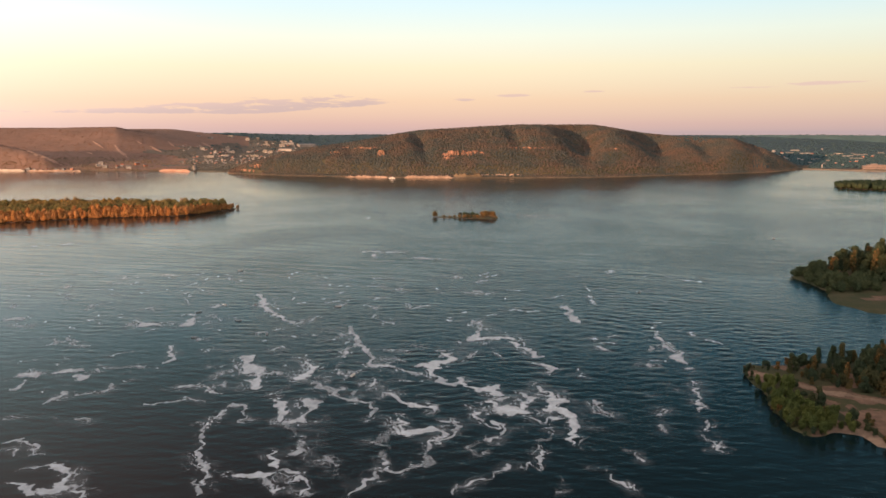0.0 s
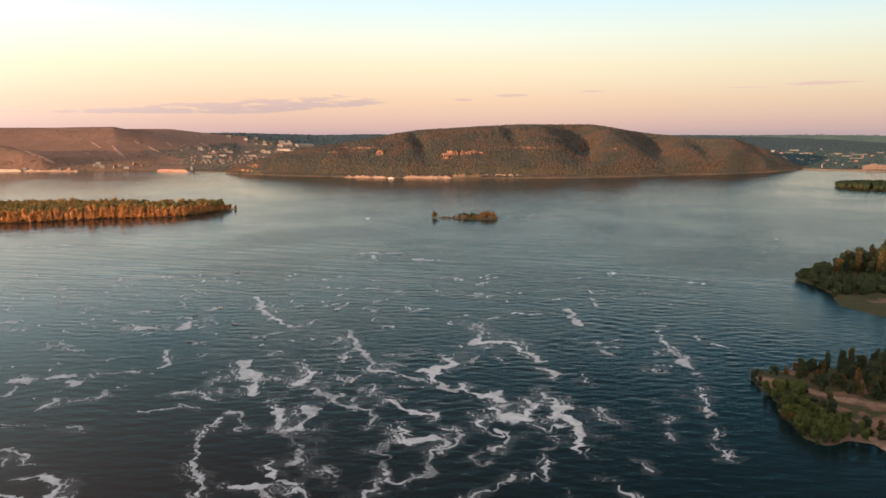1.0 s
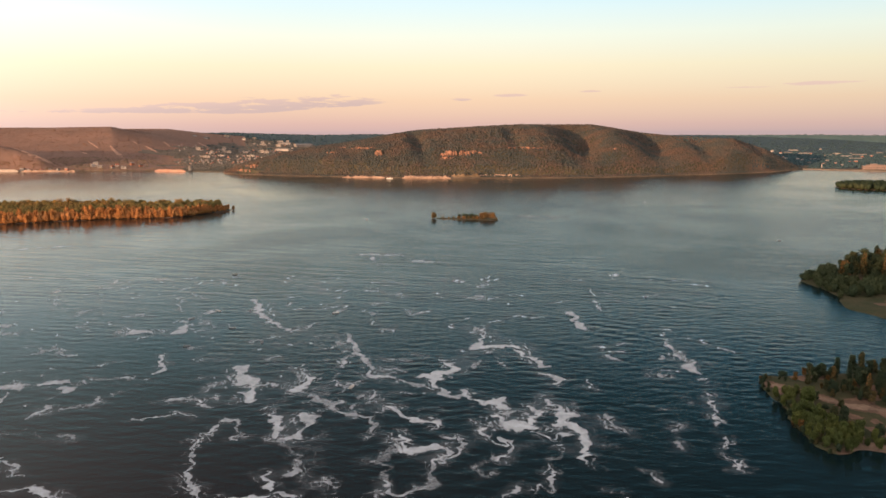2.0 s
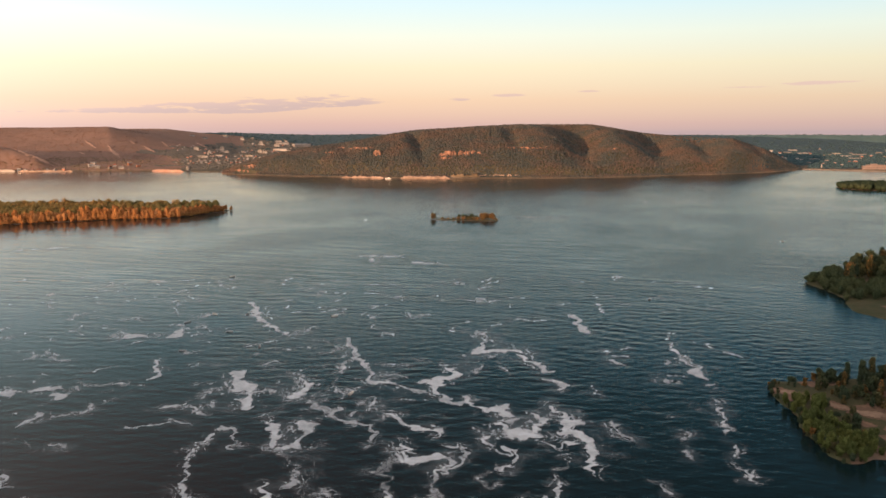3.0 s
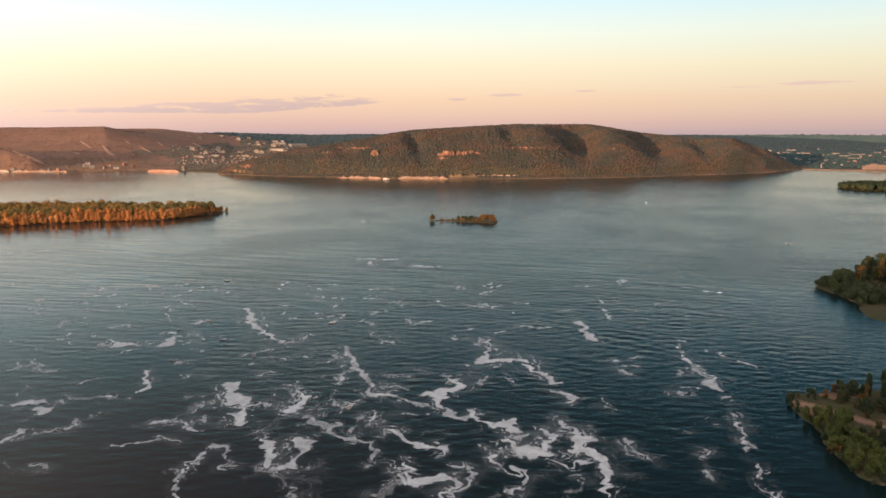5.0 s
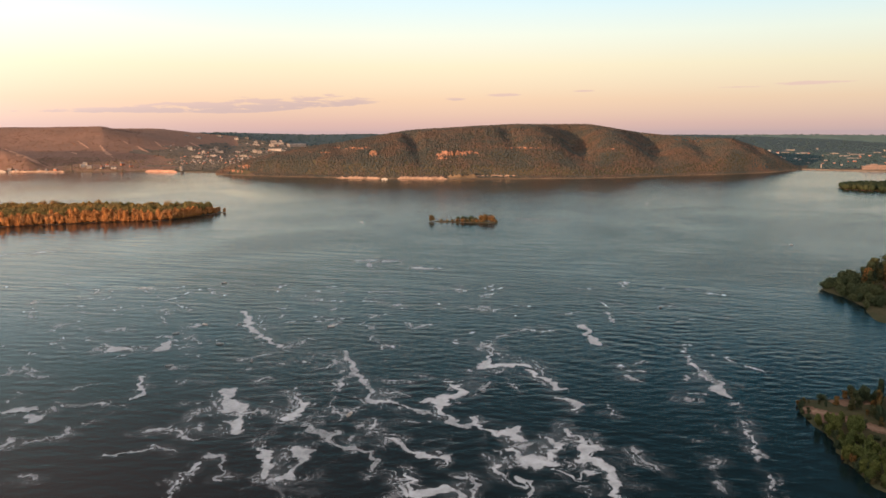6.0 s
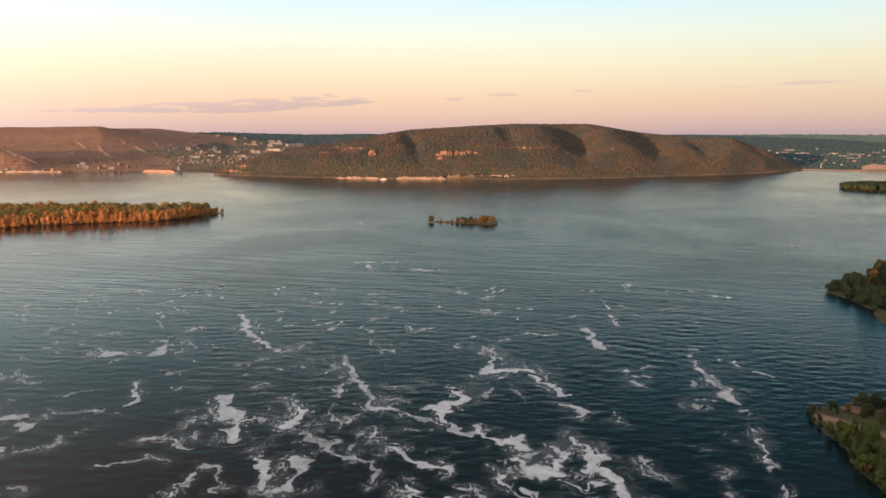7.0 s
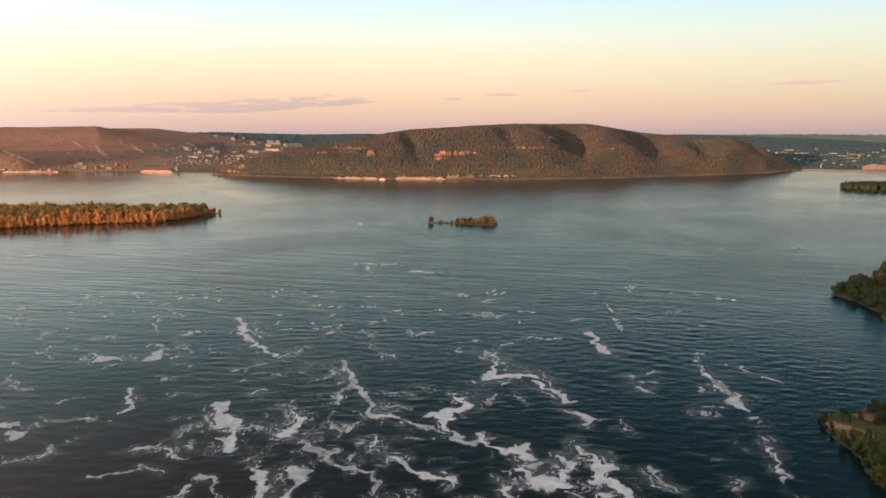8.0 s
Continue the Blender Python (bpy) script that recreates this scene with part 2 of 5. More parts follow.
GREEN_LEAVES = leaf_material("summer_leaves", [(0.040, 0.062, 0.044), (0.050, 0.074, 0.048), (0.062, 0.082, 0.048), (0.082, 0.086, 0.046), (0.25, 0.120, 0.043)], "object", 0.35)
WILLOW_LEAVES = leaf_material("willow_leaves", [(0.074, 0.104, 0.044), (0.100, 0.132, 0.050), (0.140, 0.165, 0.056)], "object", 0.4)

# ---- building helpers ----


def mesh_from(name, verts, faces, mats, smooth=False, face_mats=None):
    """A mesh from numpy arrays; faces all have the same number of corners."""
    verts, faces = np.asarray(verts, dtype=np.float32), np.asarray(faces, dtype=np.int32)
    me = bpy.data.meshes.new(name)
    k = faces.shape[1]
    me.vertices.add(len(verts))
    me.vertices.foreach_set("co", verts.ravel())
    me.loops.add(faces.size)
    me.loops.foreach_set("vertex_index", faces.ravel())
    me.polygons.add(len(faces))
    me.polygons.foreach_set("loop_start", np.arange(0, faces.size, k, dtype=np.int32))
    me.polygons.foreach_set("use_smooth", np.full(len(faces), smooth))
    for mat in mats:
        me.materials.append(mat)
    if face_mats is not None:
        me.polygons.foreach_set("material_index", np.asarray(face_mats, dtype=np.int32))
    me.update(calc_edges=True)
    me.validate()
    return me


def part(name, bm, mat, parent, label=""):
    me = bpy.data.meshes.new(name)
    bm.to_mesh(me)
    bm.free()
    me.materials.append(mat)
    ob = new(name, me)
    ob.parent = parent
    return tagged(ob, label)


def part_mesh(name, me, parent, label=""):
    ob = new(name, me)
    ob.parent = parent
    return tagged(ob, label)


def box(bm, x0, x1, y0, y1, z0, z1, bevel=0.0):
    m = Matrix.Translation(((x0 + x1) / 2, (y0 + y1) / 2, (z0 + z1) / 2)) @ Matrix.Diagonal((x1 - x0, y1 - y0, z1 - z0, 1))
    made = bmesh.ops.create_cube(bm, size=1.0, matrix=m)
    if bevel:
        edges = {e for v in made["verts"] for e in v.link_edges}
        bmesh.ops.bevel(bm, geom=list(edges), offset=bevel, segments=2, affect="EDGES")
    return bm


NOISE_TABLES = {}


def hash_noise(x, y, seed):
    """Smooth value noise on numpy arrays, -1 to 1."""
    if seed not in NOISE_TABLES:
        NOISE_TABLES[seed] = np.random.RandomState(seed).uniform(-1, 1, (64, 64))
    table = NOISE_TABLES[seed]
    xi, yi = np.floor(x).astype(int), np.floor(y).astype(int)
    fx, fy = x - xi, y - yi
    fx, fy = fx * fx * (3 - 2 * fx), fy * fy * (3 - 2 * fy)
    a, b = table[xi % 64, yi % 64], table[(xi + 1) % 64, yi % 64]
    c, d = table[xi % 64, (yi + 1) % 64], table[(xi + 1) % 64, (yi + 1) % 64]
    return (a * (1 - fx) + b * fx) * (1 - fy) + (c * (1 - fx) + d * fx) * fy


def fractal(x, y, size, seed, octaves=4):
    total, amp = 0.0, 1.0
    for k in range(octaves):
        total = total + amp * hash_noise(x / size + 17.3 * k, y / size - 9.1 * k, seed + k)
        size, amp = size / 2.03, amp * 0.5
    return total


def step01(v, lo, hi):
    s = np.clip((v - lo) / (hi - lo), 0, 1)
    return s * s * (3 - 2 * s)


# ---- water ----


def wave_train():
    """Low river waves: lengths, headings, phases and heights of the trains that add up to the surface."""
    rng = np.random.RandomState(77)
    trains = []
    for k in range(26):
        length = 3.2 * (11.0 / 3.2) ** rng.uniform(0, 1)
        head = radians(rng.normal(13, 20))
        slope = WAVE_SLOPE * math.sqrt(2 / 26)
        trains.append((2 * math.pi / length * math.sin(head), 2 * math.pi / length * math.cos(head), rng.uniform(0, 6.28), slope * length / (2 * math.pi), min(8.9, length)))
    for k in range(32):
        length = rng.uniform(9.1, 12.5)
        head = radians(rng.normal(6, 10)) if k < 16 else radians(rng.normal(36, 10))
        slope = 0.014 * math.sqrt(2 / 16)
        trains.append((2 * math.pi / length * math.sin(head), 2 * math.pi / length * math.cos(head), rng.uniform(0, 6.28), slope * length / (2 * math.pi), length))
    return trains


WAVE_SLOPE = 0.026
TRAINS = wave_train()
NEAR, FAR, SIDE = 150.0, 1500.0, 0.74


def wave_height(x, y):
    """Height of the water: rougher in the main stream, slack along the banks, flat far off."""
    m = x / np.maximum(y, 100.0)
    gust = 0.75 + 0.35 * fractal(x, y, 130, 13, 3)
    rough = (0.75 + 0.25 * step01(m, -0.46, -0.10) + 0.2 * step01(m, -0.05, 0.25)) * gust
    rough = rough * step01(y, NEAR, NEAR + 25) * (1 - step01(y, 1000, FAR)) * (1 - step01(np.abs(m), 0.68, SIDE))
    x2, y2 = x + 5 * fractal(x, y, 60, 3, 2), y + 5 * fractal(x, y, 60, 8, 2)
    total = 0.0
    # towards the right bank the long waves swing round
    swing = step01(m, -0.12, 0.16)
    for kx, ky, phase, tall, length in TRAINS:
        share = 1.0 if length < 9 else step01(y, 250, 520) * (1.15 * (1 - swing) if kx < 0.4 * ky else 0.8 * swing)
        total = total + tall * np.sin(kx * x2 + ky * y2 + phase) * np.clip(1.9 - 2.0 * y / 600.0 * (3.0 / length), 0.0, 1.0) * share
    return total * rough


def build_water():
    rows = [NEAR]
    while rows[-1] < FAR:
        rows.append(rows[-1] + max(0.75, rows[-1] / 420))
    rows[-1] = FAR
    cols = np.linspace(-SIDE, SIDE, 330)
    m, y = np.meshgrid(cols, np.array(rows))
    x = m * y
    z = wave_height(x, y)
    r, c = z.shape
    i = np.arange(r * c).reshape(r, c)
    quads = np.stack([i[:-1, :-1], i[:-1, 1:], i[1:, 1:], i[1:, :-1]], -1).reshape(-1, 4)
    # the flat sheet that goes on all round the patch of waves, out to the horizon
    n = r * c
    out = 4900.0
    verts = np.concatenate([np.stack([x, y, z], -1).reshape(-1, 3), np.array([(-out, -out, 0), (out, -out, 0), (out, out, 0), (-out, out, 0)])])
    ring = np.array([(n, n + 1, c - 1, 0), (n + 1, n + 2, r * c - 1, c - 1), (n + 2, n + 3, (r - 1) * c, r * c - 1), (n + 3, n, 0, (r - 1) * c)])
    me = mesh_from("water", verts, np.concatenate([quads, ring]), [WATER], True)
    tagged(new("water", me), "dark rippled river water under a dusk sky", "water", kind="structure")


build_water()

# ---- the far bank: hills, valley and plain, as one sheet ----
# Knots by bearing (x over y): shore distance, ridge distance and ridge height of the wooded hill.
HILL_M = [-0.279, -0.250, -0.207, -0.163, -0.119, -0.068, -0.032, 0.048, 0.099, 0.194, 0.259, 0.303, 0.376, 0.419, 0.459, 0.48]
HILL_SHORE = [2275, 2230, 2165, 2120, 2080, 2050, 2035, 2018, 2012, 2030, 2085, 2130, 2200, 2270, 2400, 2500]
HILL_RIDGE = [2290, 2320, 2330, 2350, 2380, 2450, 2520, 2600, 2640, 2660, 2640, 2560, 2480, 2440, 2440, 2510]
HILL_TOP = [2, 28, 52, 73, 86, 108, 122, 135, 141, 141, 112, 101, 92, 58, 6, 0]
# Knots of the land behind, by bearing: heights at five distances.
LAND_M = [-1.2, -0.57, -0.42, -0.35, -0.265, -0.163, 0.0, 0.376, 0.571, 1.2]
LAND_Y = [2440.0, 2900.0, 3400.0, 4000.0, 4650.0]
LAND_Z = [
    [4, 4, 4, 3, 3, 3, 3, 3, 3, 4],
    [54, 46, 28, 18, 16, 14, 12, 10, 8, 10],
    [146, 142, 144, 90, 36, 30, 30, 20, 18, 20],
    [142, 141, 142, 141, 104, 58, 50, 42, 38, 40],
    [112, 112, 112, 112, 116, 105, 104, 98, 95, 95],
]


def land_shore(m):
    return 2440 + 60 * np.interp(m, [-1.2, -0.6, -0.47, -0.36, -0.3, 0.46, 0.57, 1.2], [0.5, 0.6, 0.4, 0.3, -1.0, 0.2, -1.2, -3.0])


def far_height(m, y):
    """Height of the far bank's ground at bearing m and distance y."""
    x = m * y
    rows = np.array([np.interp(m, LAND_M, r) for r in LAND_Z])
    base = np.zeros_like(m)
    for k in range(4):
        s = (y - LAND_Y[k]) / (LAND_Y[k + 1] - LAND_Y[k])
        inside = (s >= 0) & ((s < 1) | (k == 3))
        s = np.clip(s, 0, 1)
        s = 0.5 * s + 0.5 * s * s * (3 - 2 * s)
        base = np.where(inside, rows[k] * (1 - s) + rows[k + 1] * s, base)
    base = np.where(y < LAND_Y[0], rows[0], base)
    base = base + fractal(x, y, 420, 11) * np.clip(base - 8, 0, 60) * 0.05
    shore = land_shore(m) + fractal(x, y, 160, 5) * 14
    base = np.where(y < shore + 30, -4 + (base + 4) * step01(y, shore - 16, shore + 30), base)
    # the low spur above the bank far upstream
    spur = np.interp(m, [-1.2, -0.62, -0.571, -0.5415, -0.5154, -0.4943, -0.475], [96, 90, 83, 69, 46, 17, -2])
    base = np.maximum(base, (spur + 6) * step01(y, 2450, 2580) * (1 - 0.8 * step01(y, 2600, 2850)) - 6 + fractal(x, y, 90, 31) * 3 * (spur > 5))
    # the wooded hill
    ys, yr, top = np.interp(m, HILL_M, HILL_SHORE), np.interp(m, HILL_M, HILL_RIDGE), np.interp(m, HILL_M, HILL_TOP)
    top = np.where((m < HILL_M[0]) | (m > HILL_M[-1]), -6, top)
    ys = ys + fractal(x, y, 120, 71, 3) * 7
    s = np.clip((y - ys) / np.maximum(yr - ys, 30), 0, 1)
    front = 0.92 * (1 - (1 - s) ** 2.3) + 0.08 * step01(s, 0.1, 0.3)
    # gullies run down the front; each spur between them bulges
    bend = m - 0.030 * (1 - s) + 0.004 * fractal(x, y, 200, 41, 2)
    gully = 0.0
    for at, wide, deep in ((-0.045, 0.010, 0.18), (0.162, 0.026, 0.50), (0.262, 0.024, 0.42), (0.325, 0.017, 0.26), (-0.135, 0.01, 0.10), (0.075, 0.012, 0.12), (0.40, 0.014, 0.2)):
        gully = gully + deep * np.exp(-(((bend - at) / wide) ** 2))
    front = front * (1 - gully * np.sin(np.pi * np.clip(s, 0, 1) ** 0.75) ** 1.0)
    rough = fractal(x, y, 150, 51) * 0.055 * np.sin(np.pi * np.clip(s, 0, 1))
    behind = 1 - 0.65 * step01(y, yr + 30, yr + 600)
    hill = top * (front + rough) * behind
    shelf = np.where((m > -0.14) & (m < 0.12), 3.0, 1.5)
    hill = np.where(y < ys + 45, np.minimum(hill, shelf + 0.0 * hill) * step01(y, ys, ys + 8) - 4 * (1 - step01(y, ys - 12, ys + 4)), np.minimum(hill, shelf + (y - ys - 45) * 1.4))
    return np.maximum(base, hill)


# Bare earth scars that run down the far slopes: bearing and distance of both ends, half width.
SCARS = [(-0.4233, 3085, -0.4082, 2900, 7), (-0.3782, 3140, -0.3633, 3055, 7), (-0.452, 3145, -0.4381, 3040, 4), (-0.3539, 3285, -0.347, 3195, 5), (-0.3103, 3520, -0.2982, 3385, 8), (-0.4602, 2975, -0.4531, 2940, 4), (-0.3938, 3185, -0.389, 3150, 4), (-0.546, 2574, -0.49, 2548, 13)]


def on_scar(m, y):
    """Where the far slopes are bare earth."""
    x = m * y
    out = np.zeros(np.shape(m), dtype=bool)
    for m0, y0, m1, y1, wide in SCARS:
        ax, bx = m0 * y0, m1 * y1
        s = np.clip(((x - ax) * (bx - ax) + (y - y0) * (y1 - y0)) / ((bx - ax) ** 2 + (y1 - y0) ** 2), 0, 1)
        out |= np.hypot(x - ax - s * (bx - ax), y - y0 - s * (y1 - y0)) < wide + 5
    return out


# Rock faces on the hill: bearings of both ends, foot and top height.
CLIFFS = [(0.001, 0.052, 55, 74), (0.001, 0.016, 44, 58), (-0.083, -0.073, 56, 80), (-0.112, -0.086, 72, 83), (-0.130, -0.110, 72, 80), (-0.168, -0.135, 62, 68), (0.088, 0.114, 74, 82), (0.118, 0.148, 74, 80), (0.218, 0.228, 70, 76), (-0.262, -0.246, 8, 20), (-0.250, -0.236, 20, 34)]


def brown_slope(m, y, z):
    """Where the slopes west of the town carry brown brush."""
    edge = -0.36 + 0.035 * fractal(m * y, y, 110, 29, 3)
    return (m < -0.25) & (y < 4150) & ((m < edge) | (z > 66 + 400 * (edge + 0.36)))


def build_far_bank():
    ms = np.concatenate([np.linspace(-1.15, -0.62, 60, endpoint=False), np.linspace(-0.62, 0.62, 560, endpoint=False), np.linspace(0.62, 1.15, 60)])
    ys = np.concatenate([np.linspace(1960, 2700, 75, endpoint=False), np.linspace(2700, 4660, 62)])
    m, y = np.meshgrid(ms, ys)
    z = far_height(m, y)
    # the outermost rows stay within sight: the plain ends in one even line
    squeeze = np.minimum(1.0, 4880 / np.sqrt((m * y) ** 2 + y * y))
    verts = np.stack([m * y * squeeze, y * squeeze, z], -1).reshape(-1, 3)
    r, c = z.shape
    i = np.arange(r * c).reshape(r, c)
    quads = np.stack([i[:-1, :-1], i[:-1, 1:], i[1:, 1:], i[1:, :-1]], -1).reshape(-1, 4)
    keep = (z.reshape(-1)[quads] > -3.9).any(1)
    quads = quads[keep]
    qm, qy, qz = m.reshape(-1)[quads].mean(1), y.reshape(-1)[quads].mean(1), z.reshape(-1)[quads].mean(1)
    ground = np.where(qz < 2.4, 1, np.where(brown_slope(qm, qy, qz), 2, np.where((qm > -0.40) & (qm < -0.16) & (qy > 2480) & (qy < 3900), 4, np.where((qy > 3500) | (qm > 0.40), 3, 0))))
    me = mesh_from("far_bank", verts, quads, [WOOD_FLOOR, SHORE, BROWN_GROUND, HAZED_GROUND, TOWN_GROUND], True, ground)
    tagged(new("far_bank", me), "wooded hills and valley land across the wide river", "hills", kind="structure")


build_far_bank()


def build_shade_ridge():
    """An unseen wooded ridge added behind the camera; its long shadow covers near water."""
    side = Vector((-sun_way.y, sun_way.x)).normalized()
    away = Vector((sun_way.x, sun_way.y)).normalized()
    us, ws = np.linspace(-260, 700, 40), np.linspace(-2600, 1700, 150)
    u, w = np.meshgrid(us, ws)
    crest = 147 * step01(w, -760, -500)
    z = crest * np.exp(-((u / 200) ** 2)) + fractal(u, w, 160, 91) * 4 - 2
    x = away.x * (1000 + u) + side.x * w
    y = away.y * (1000 + u) + side.y * w
    verts = np.stack([x, y, z], -1).reshape(-1, 3)
    r, c = z.shape
    i = np.arange(r * c).reshape(r, c)
    quads = np.stack([i[:-1, :-1], i[:-1, 1:], i[1:, 1:], i[1:, :-1]], -1).reshape(-1, 4)
    tagged(new("back_bank", mesh_from("back_bank", verts, quads, [WOOD_FLOOR], True)), "unseen ridge added behind the camera to shade the near water", "hills", kind="structure")


build_shade_ridge()

# ---- woods as scattered crowns ----


def ico():
    bm = bmesh.new()
    bmesh.ops.create_icosphere(bm, subdivisions=1, radius=1.0)
    v = np.array([p.co[:] for p in bm.verts])
    f = np.array([[q.index for q in p.verts] for p in bm.faces])
    bm.free()
    return v, f


ICO_V, ICO_F = ico()


def woods(name, px, py, pz, wide, tall, mat, label, seed):
    """One joined mesh of many tree crowns, each a rough lumpy crown that stands on the ground."""
    rng = np.random.RandomState(seed)
    n, nv = len(px), len(ICO_V)
    turn = rng.uniform(0, 2 * np.pi, n)
    c, s = np.cos(turn)[:, None], np.sin(turn)[:, None]
    lump = ICO_V[None] * rng.uniform(0.75, 1.2, (n, nv, 1))
    x = (lump[..., 0] * c - lump[..., 1] * s) * wide[:, None] * 0.5 + px[:, None]
    y = (lump[..., 0] * s + lump[..., 1] * c) * wide[:, None] * 0.5 + py[:, None]
    z = (lump[..., 2] * 0.5 + 0.42) * tall[:, None] + pz[:, None]
    verts = np.stack([x, y, z], -1).reshape(-1, 3)
    faces = (ICO_F[None] + (np.arange(n) * nv)[:, None, None]).reshape(-1, 3)
    ob = new(name, mesh_from(name, verts, faces, [mat], True))
    return tagged(ob, label, "woods", kind="stuff")


def bare(m, y, z):
    """Places on the far bank where no trees grow: quarries, cliffs, tracks, the town's streets."""
    hill_shore = np.interp(m, HILL_M, HILL_SHORE)
    on_hill = (m > HILL_M[0]) & (m < HILL_M[-2])
    out = on_hill & (y < hill_shore + 14)
    out |= on_hill & (m > -0.125) & (m < 0.10) & (y < hill_shore + 30)
    out |= on_hill & (m > -0.262) & (m < -0.235) & (y < hill_shore + 50)
    out |= on_scar(m, y)
    for m0, m1, z0, z1 in CLIFFS:
        out |= on_hill & (m > m0 - 0.001) & (m < m1 + 0.001) & (z > z0 + 3) & (z < z1 - 9) & (fractal(m * y, z * 3, 14, 83, 2) > 0.0) & (y < np.interp(m, HILL_M, HILL_RIDGE))
    town = (m > -0.37) & (m < -0.16) & (y > 2520) & (y < 4000) & (~on_hill | (y > 2750))
    out |= town & (np.random.RandomState(4).uniform(0, 1, m.shape) < 0.55)
    return out | (z < 1.2)


def scatter_woods():
    rng = np.random.RandomState(12)
    plans = (
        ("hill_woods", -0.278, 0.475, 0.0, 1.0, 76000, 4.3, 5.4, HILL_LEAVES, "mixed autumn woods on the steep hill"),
        ("valley_woods", -0.66, -0.16, 2450, 4150, 15000, 9.0, 0.9, BROWN_LEAVES, "brownish woods on the slopes above the town"),
        ("valley_floor_woods", -0.66, -0.30, 2450, 3100, 5000, 9.0, 1.1, OLIVE_LEAVES, "olive brown scrub along the valley floor"),
        ("town_trees", -0.36, -0.16, 2480, 3950, 9000, 8.0, 2.4, TOWN_LEAVES, "dark bluish trees among the houses of the town"),
        ("plain_woods", 0.30, 0.66, 2450, 3400, 6500, 9, 5, HAZED_LEAVES, "woods on the low plain, haze and shade put into their bluish colour"),
        ("distant_woods", -0.66, 0.66, 3400, 4650, 6000, 16, 3, HAZED_LEAVES, "distant woods along the horizon, haze put into their bluish colour"),
    )
    for name, m0, m1, y0, y1, count, wide, tall, mat, label in plans:
        m = rng.uniform(m0, m1, count)
        if name == "hill_woods":
            ys, yr = np.interp(m, HILL_M, HILL_SHORE), np.interp(m, HILL_M, HILL_RIDGE)
            y = ys + 8 + (yr + 70 - ys) * rng.uniform(0, 1, count) ** 1.15
        else:
            y = rng.uniform(y0, y1, count)
        z = far_height(m, y)
        keep = ~bare(m, y, z)
        if name == "distant_woods":
            keep &= ~brown_slope(m, y, z)
        if name == "valley_woods":
            keep &= brown_slope(m, y, z) & (z > 16 + 8 * fractal(m * y, y, 90, 19, 2))
        if name == "valley_floor_woods":
            keep &= (m < -0.33) & (z < 32)
        if name == "town_trees":
            keep &= ~brown_slope(m, y, z) & (rng.uniform(0, 1, count) < 0.75)
        if name in ("valley_woods", "valley_floor_woods", "town_trees"):
            keep &= ~((m > HILL_M[0]) & (y < np.interp(m, HILL_M, HILL_RIDGE) + 60))
        m, y, z = m[keep], y[keep], z[keep]
        k = len(m)
        size = rng.uniform(0.65, 1.35, k)
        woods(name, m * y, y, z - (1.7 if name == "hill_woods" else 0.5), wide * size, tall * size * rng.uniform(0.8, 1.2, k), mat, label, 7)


scatter_woods()

# ---- islands and spits ----


def outline_depth(px, py, poly):
    """How far inside a closed outline points lie (negative outside), in metres."""
    best = np.full(px.shape, 1e9)
    inside = np.zeros(px.shape, dtype=bool)
    for (ax, ay), (bx, by) in zip(poly, poly[1:] + poly[:1]):
        dx, dy = bx - ax, by - ay
        s = np.clip(((px - ax) * dx + (py - ay) * dy) / (dx * dx + dy * dy), 0, 1)
        best = np.minimum(best, np.hypot(px - ax - s * dx, py - ay - s * dy))
        cross = ((ay > py) != (by > py)) & (px < dx * (py - ay) / (dy if dy else 1e-9) + ax)
        inside ^= cross
    return np.where(inside, best, -best)


class Shore:
    """A low island with an uneven outline; gives the ground's height anywhere on it."""

    def __init__(self, poly, height, slope, ragged, seed):
        self.poly, self.height, self.slope, self.ragged, self.seed = poly, height, slope, ragged, seed

    def depth(self, x, y):
        x, y = np.asarray(x, dtype=float), np.asarray(y, dtype=float)
        return outline_depth(x, y, self.poly) + self.ragged * fractal(x, y, self.ragged * 9, self.seed, 3)

    def ground(self, x, y):
        d = self.depth(x, y)
        x, y = np.asarray(x, dtype=float), np.asarray(y, dtype=float)
        return -0.8 + (self.height + 0.8) * (1 - np.exp(-np.clip(d + 0.25 * self.slope, 0, None) / self.slope)) + 0.35 * fractal(x, y, 14, self.seed + 3, 2) * np.clip(d / 8, 0, 1)

    def build(self, name, step, mats, pick, label):
        xs = np.array([p[0] for p in self.poly])
        ys = np.array([p[1] for p in self.poly])
        gx = np.arange(xs.min() - 3 * self.ragged, xs.max() + 3 * self.ragged + step, step)
        gy = np.arange(ys.min() - 3 * self.ragged, ys.max() + 3 * self.ragged + step, step)
        x, y = np.meshgrid(gx, gy)
        z = self.ground(x, y)
        verts = np.stack([x, y, z], -1).reshape(-1, 3)
        r, c = z.shape
        i = np.arange(r * c).reshape(r, c)
        quads = np.stack([i[:-1, :-1], i[:-1, 1:], i[1:, 1:], i[1:, :-1]], -1).reshape(-1, 4)
        keep = (z.reshape(-1)[quads] > -0.75).any(1)
        quads = quads[keep]
        mid = verts[quads].mean(1)
        me = mesh_from(name, verts, quads, mats, True, pick(mid[:, 0], mid[:, 1], self.depth(mid[:, 0], mid[:, 1])))
        return tagged(new(name, me), label, "island", kind="structure")


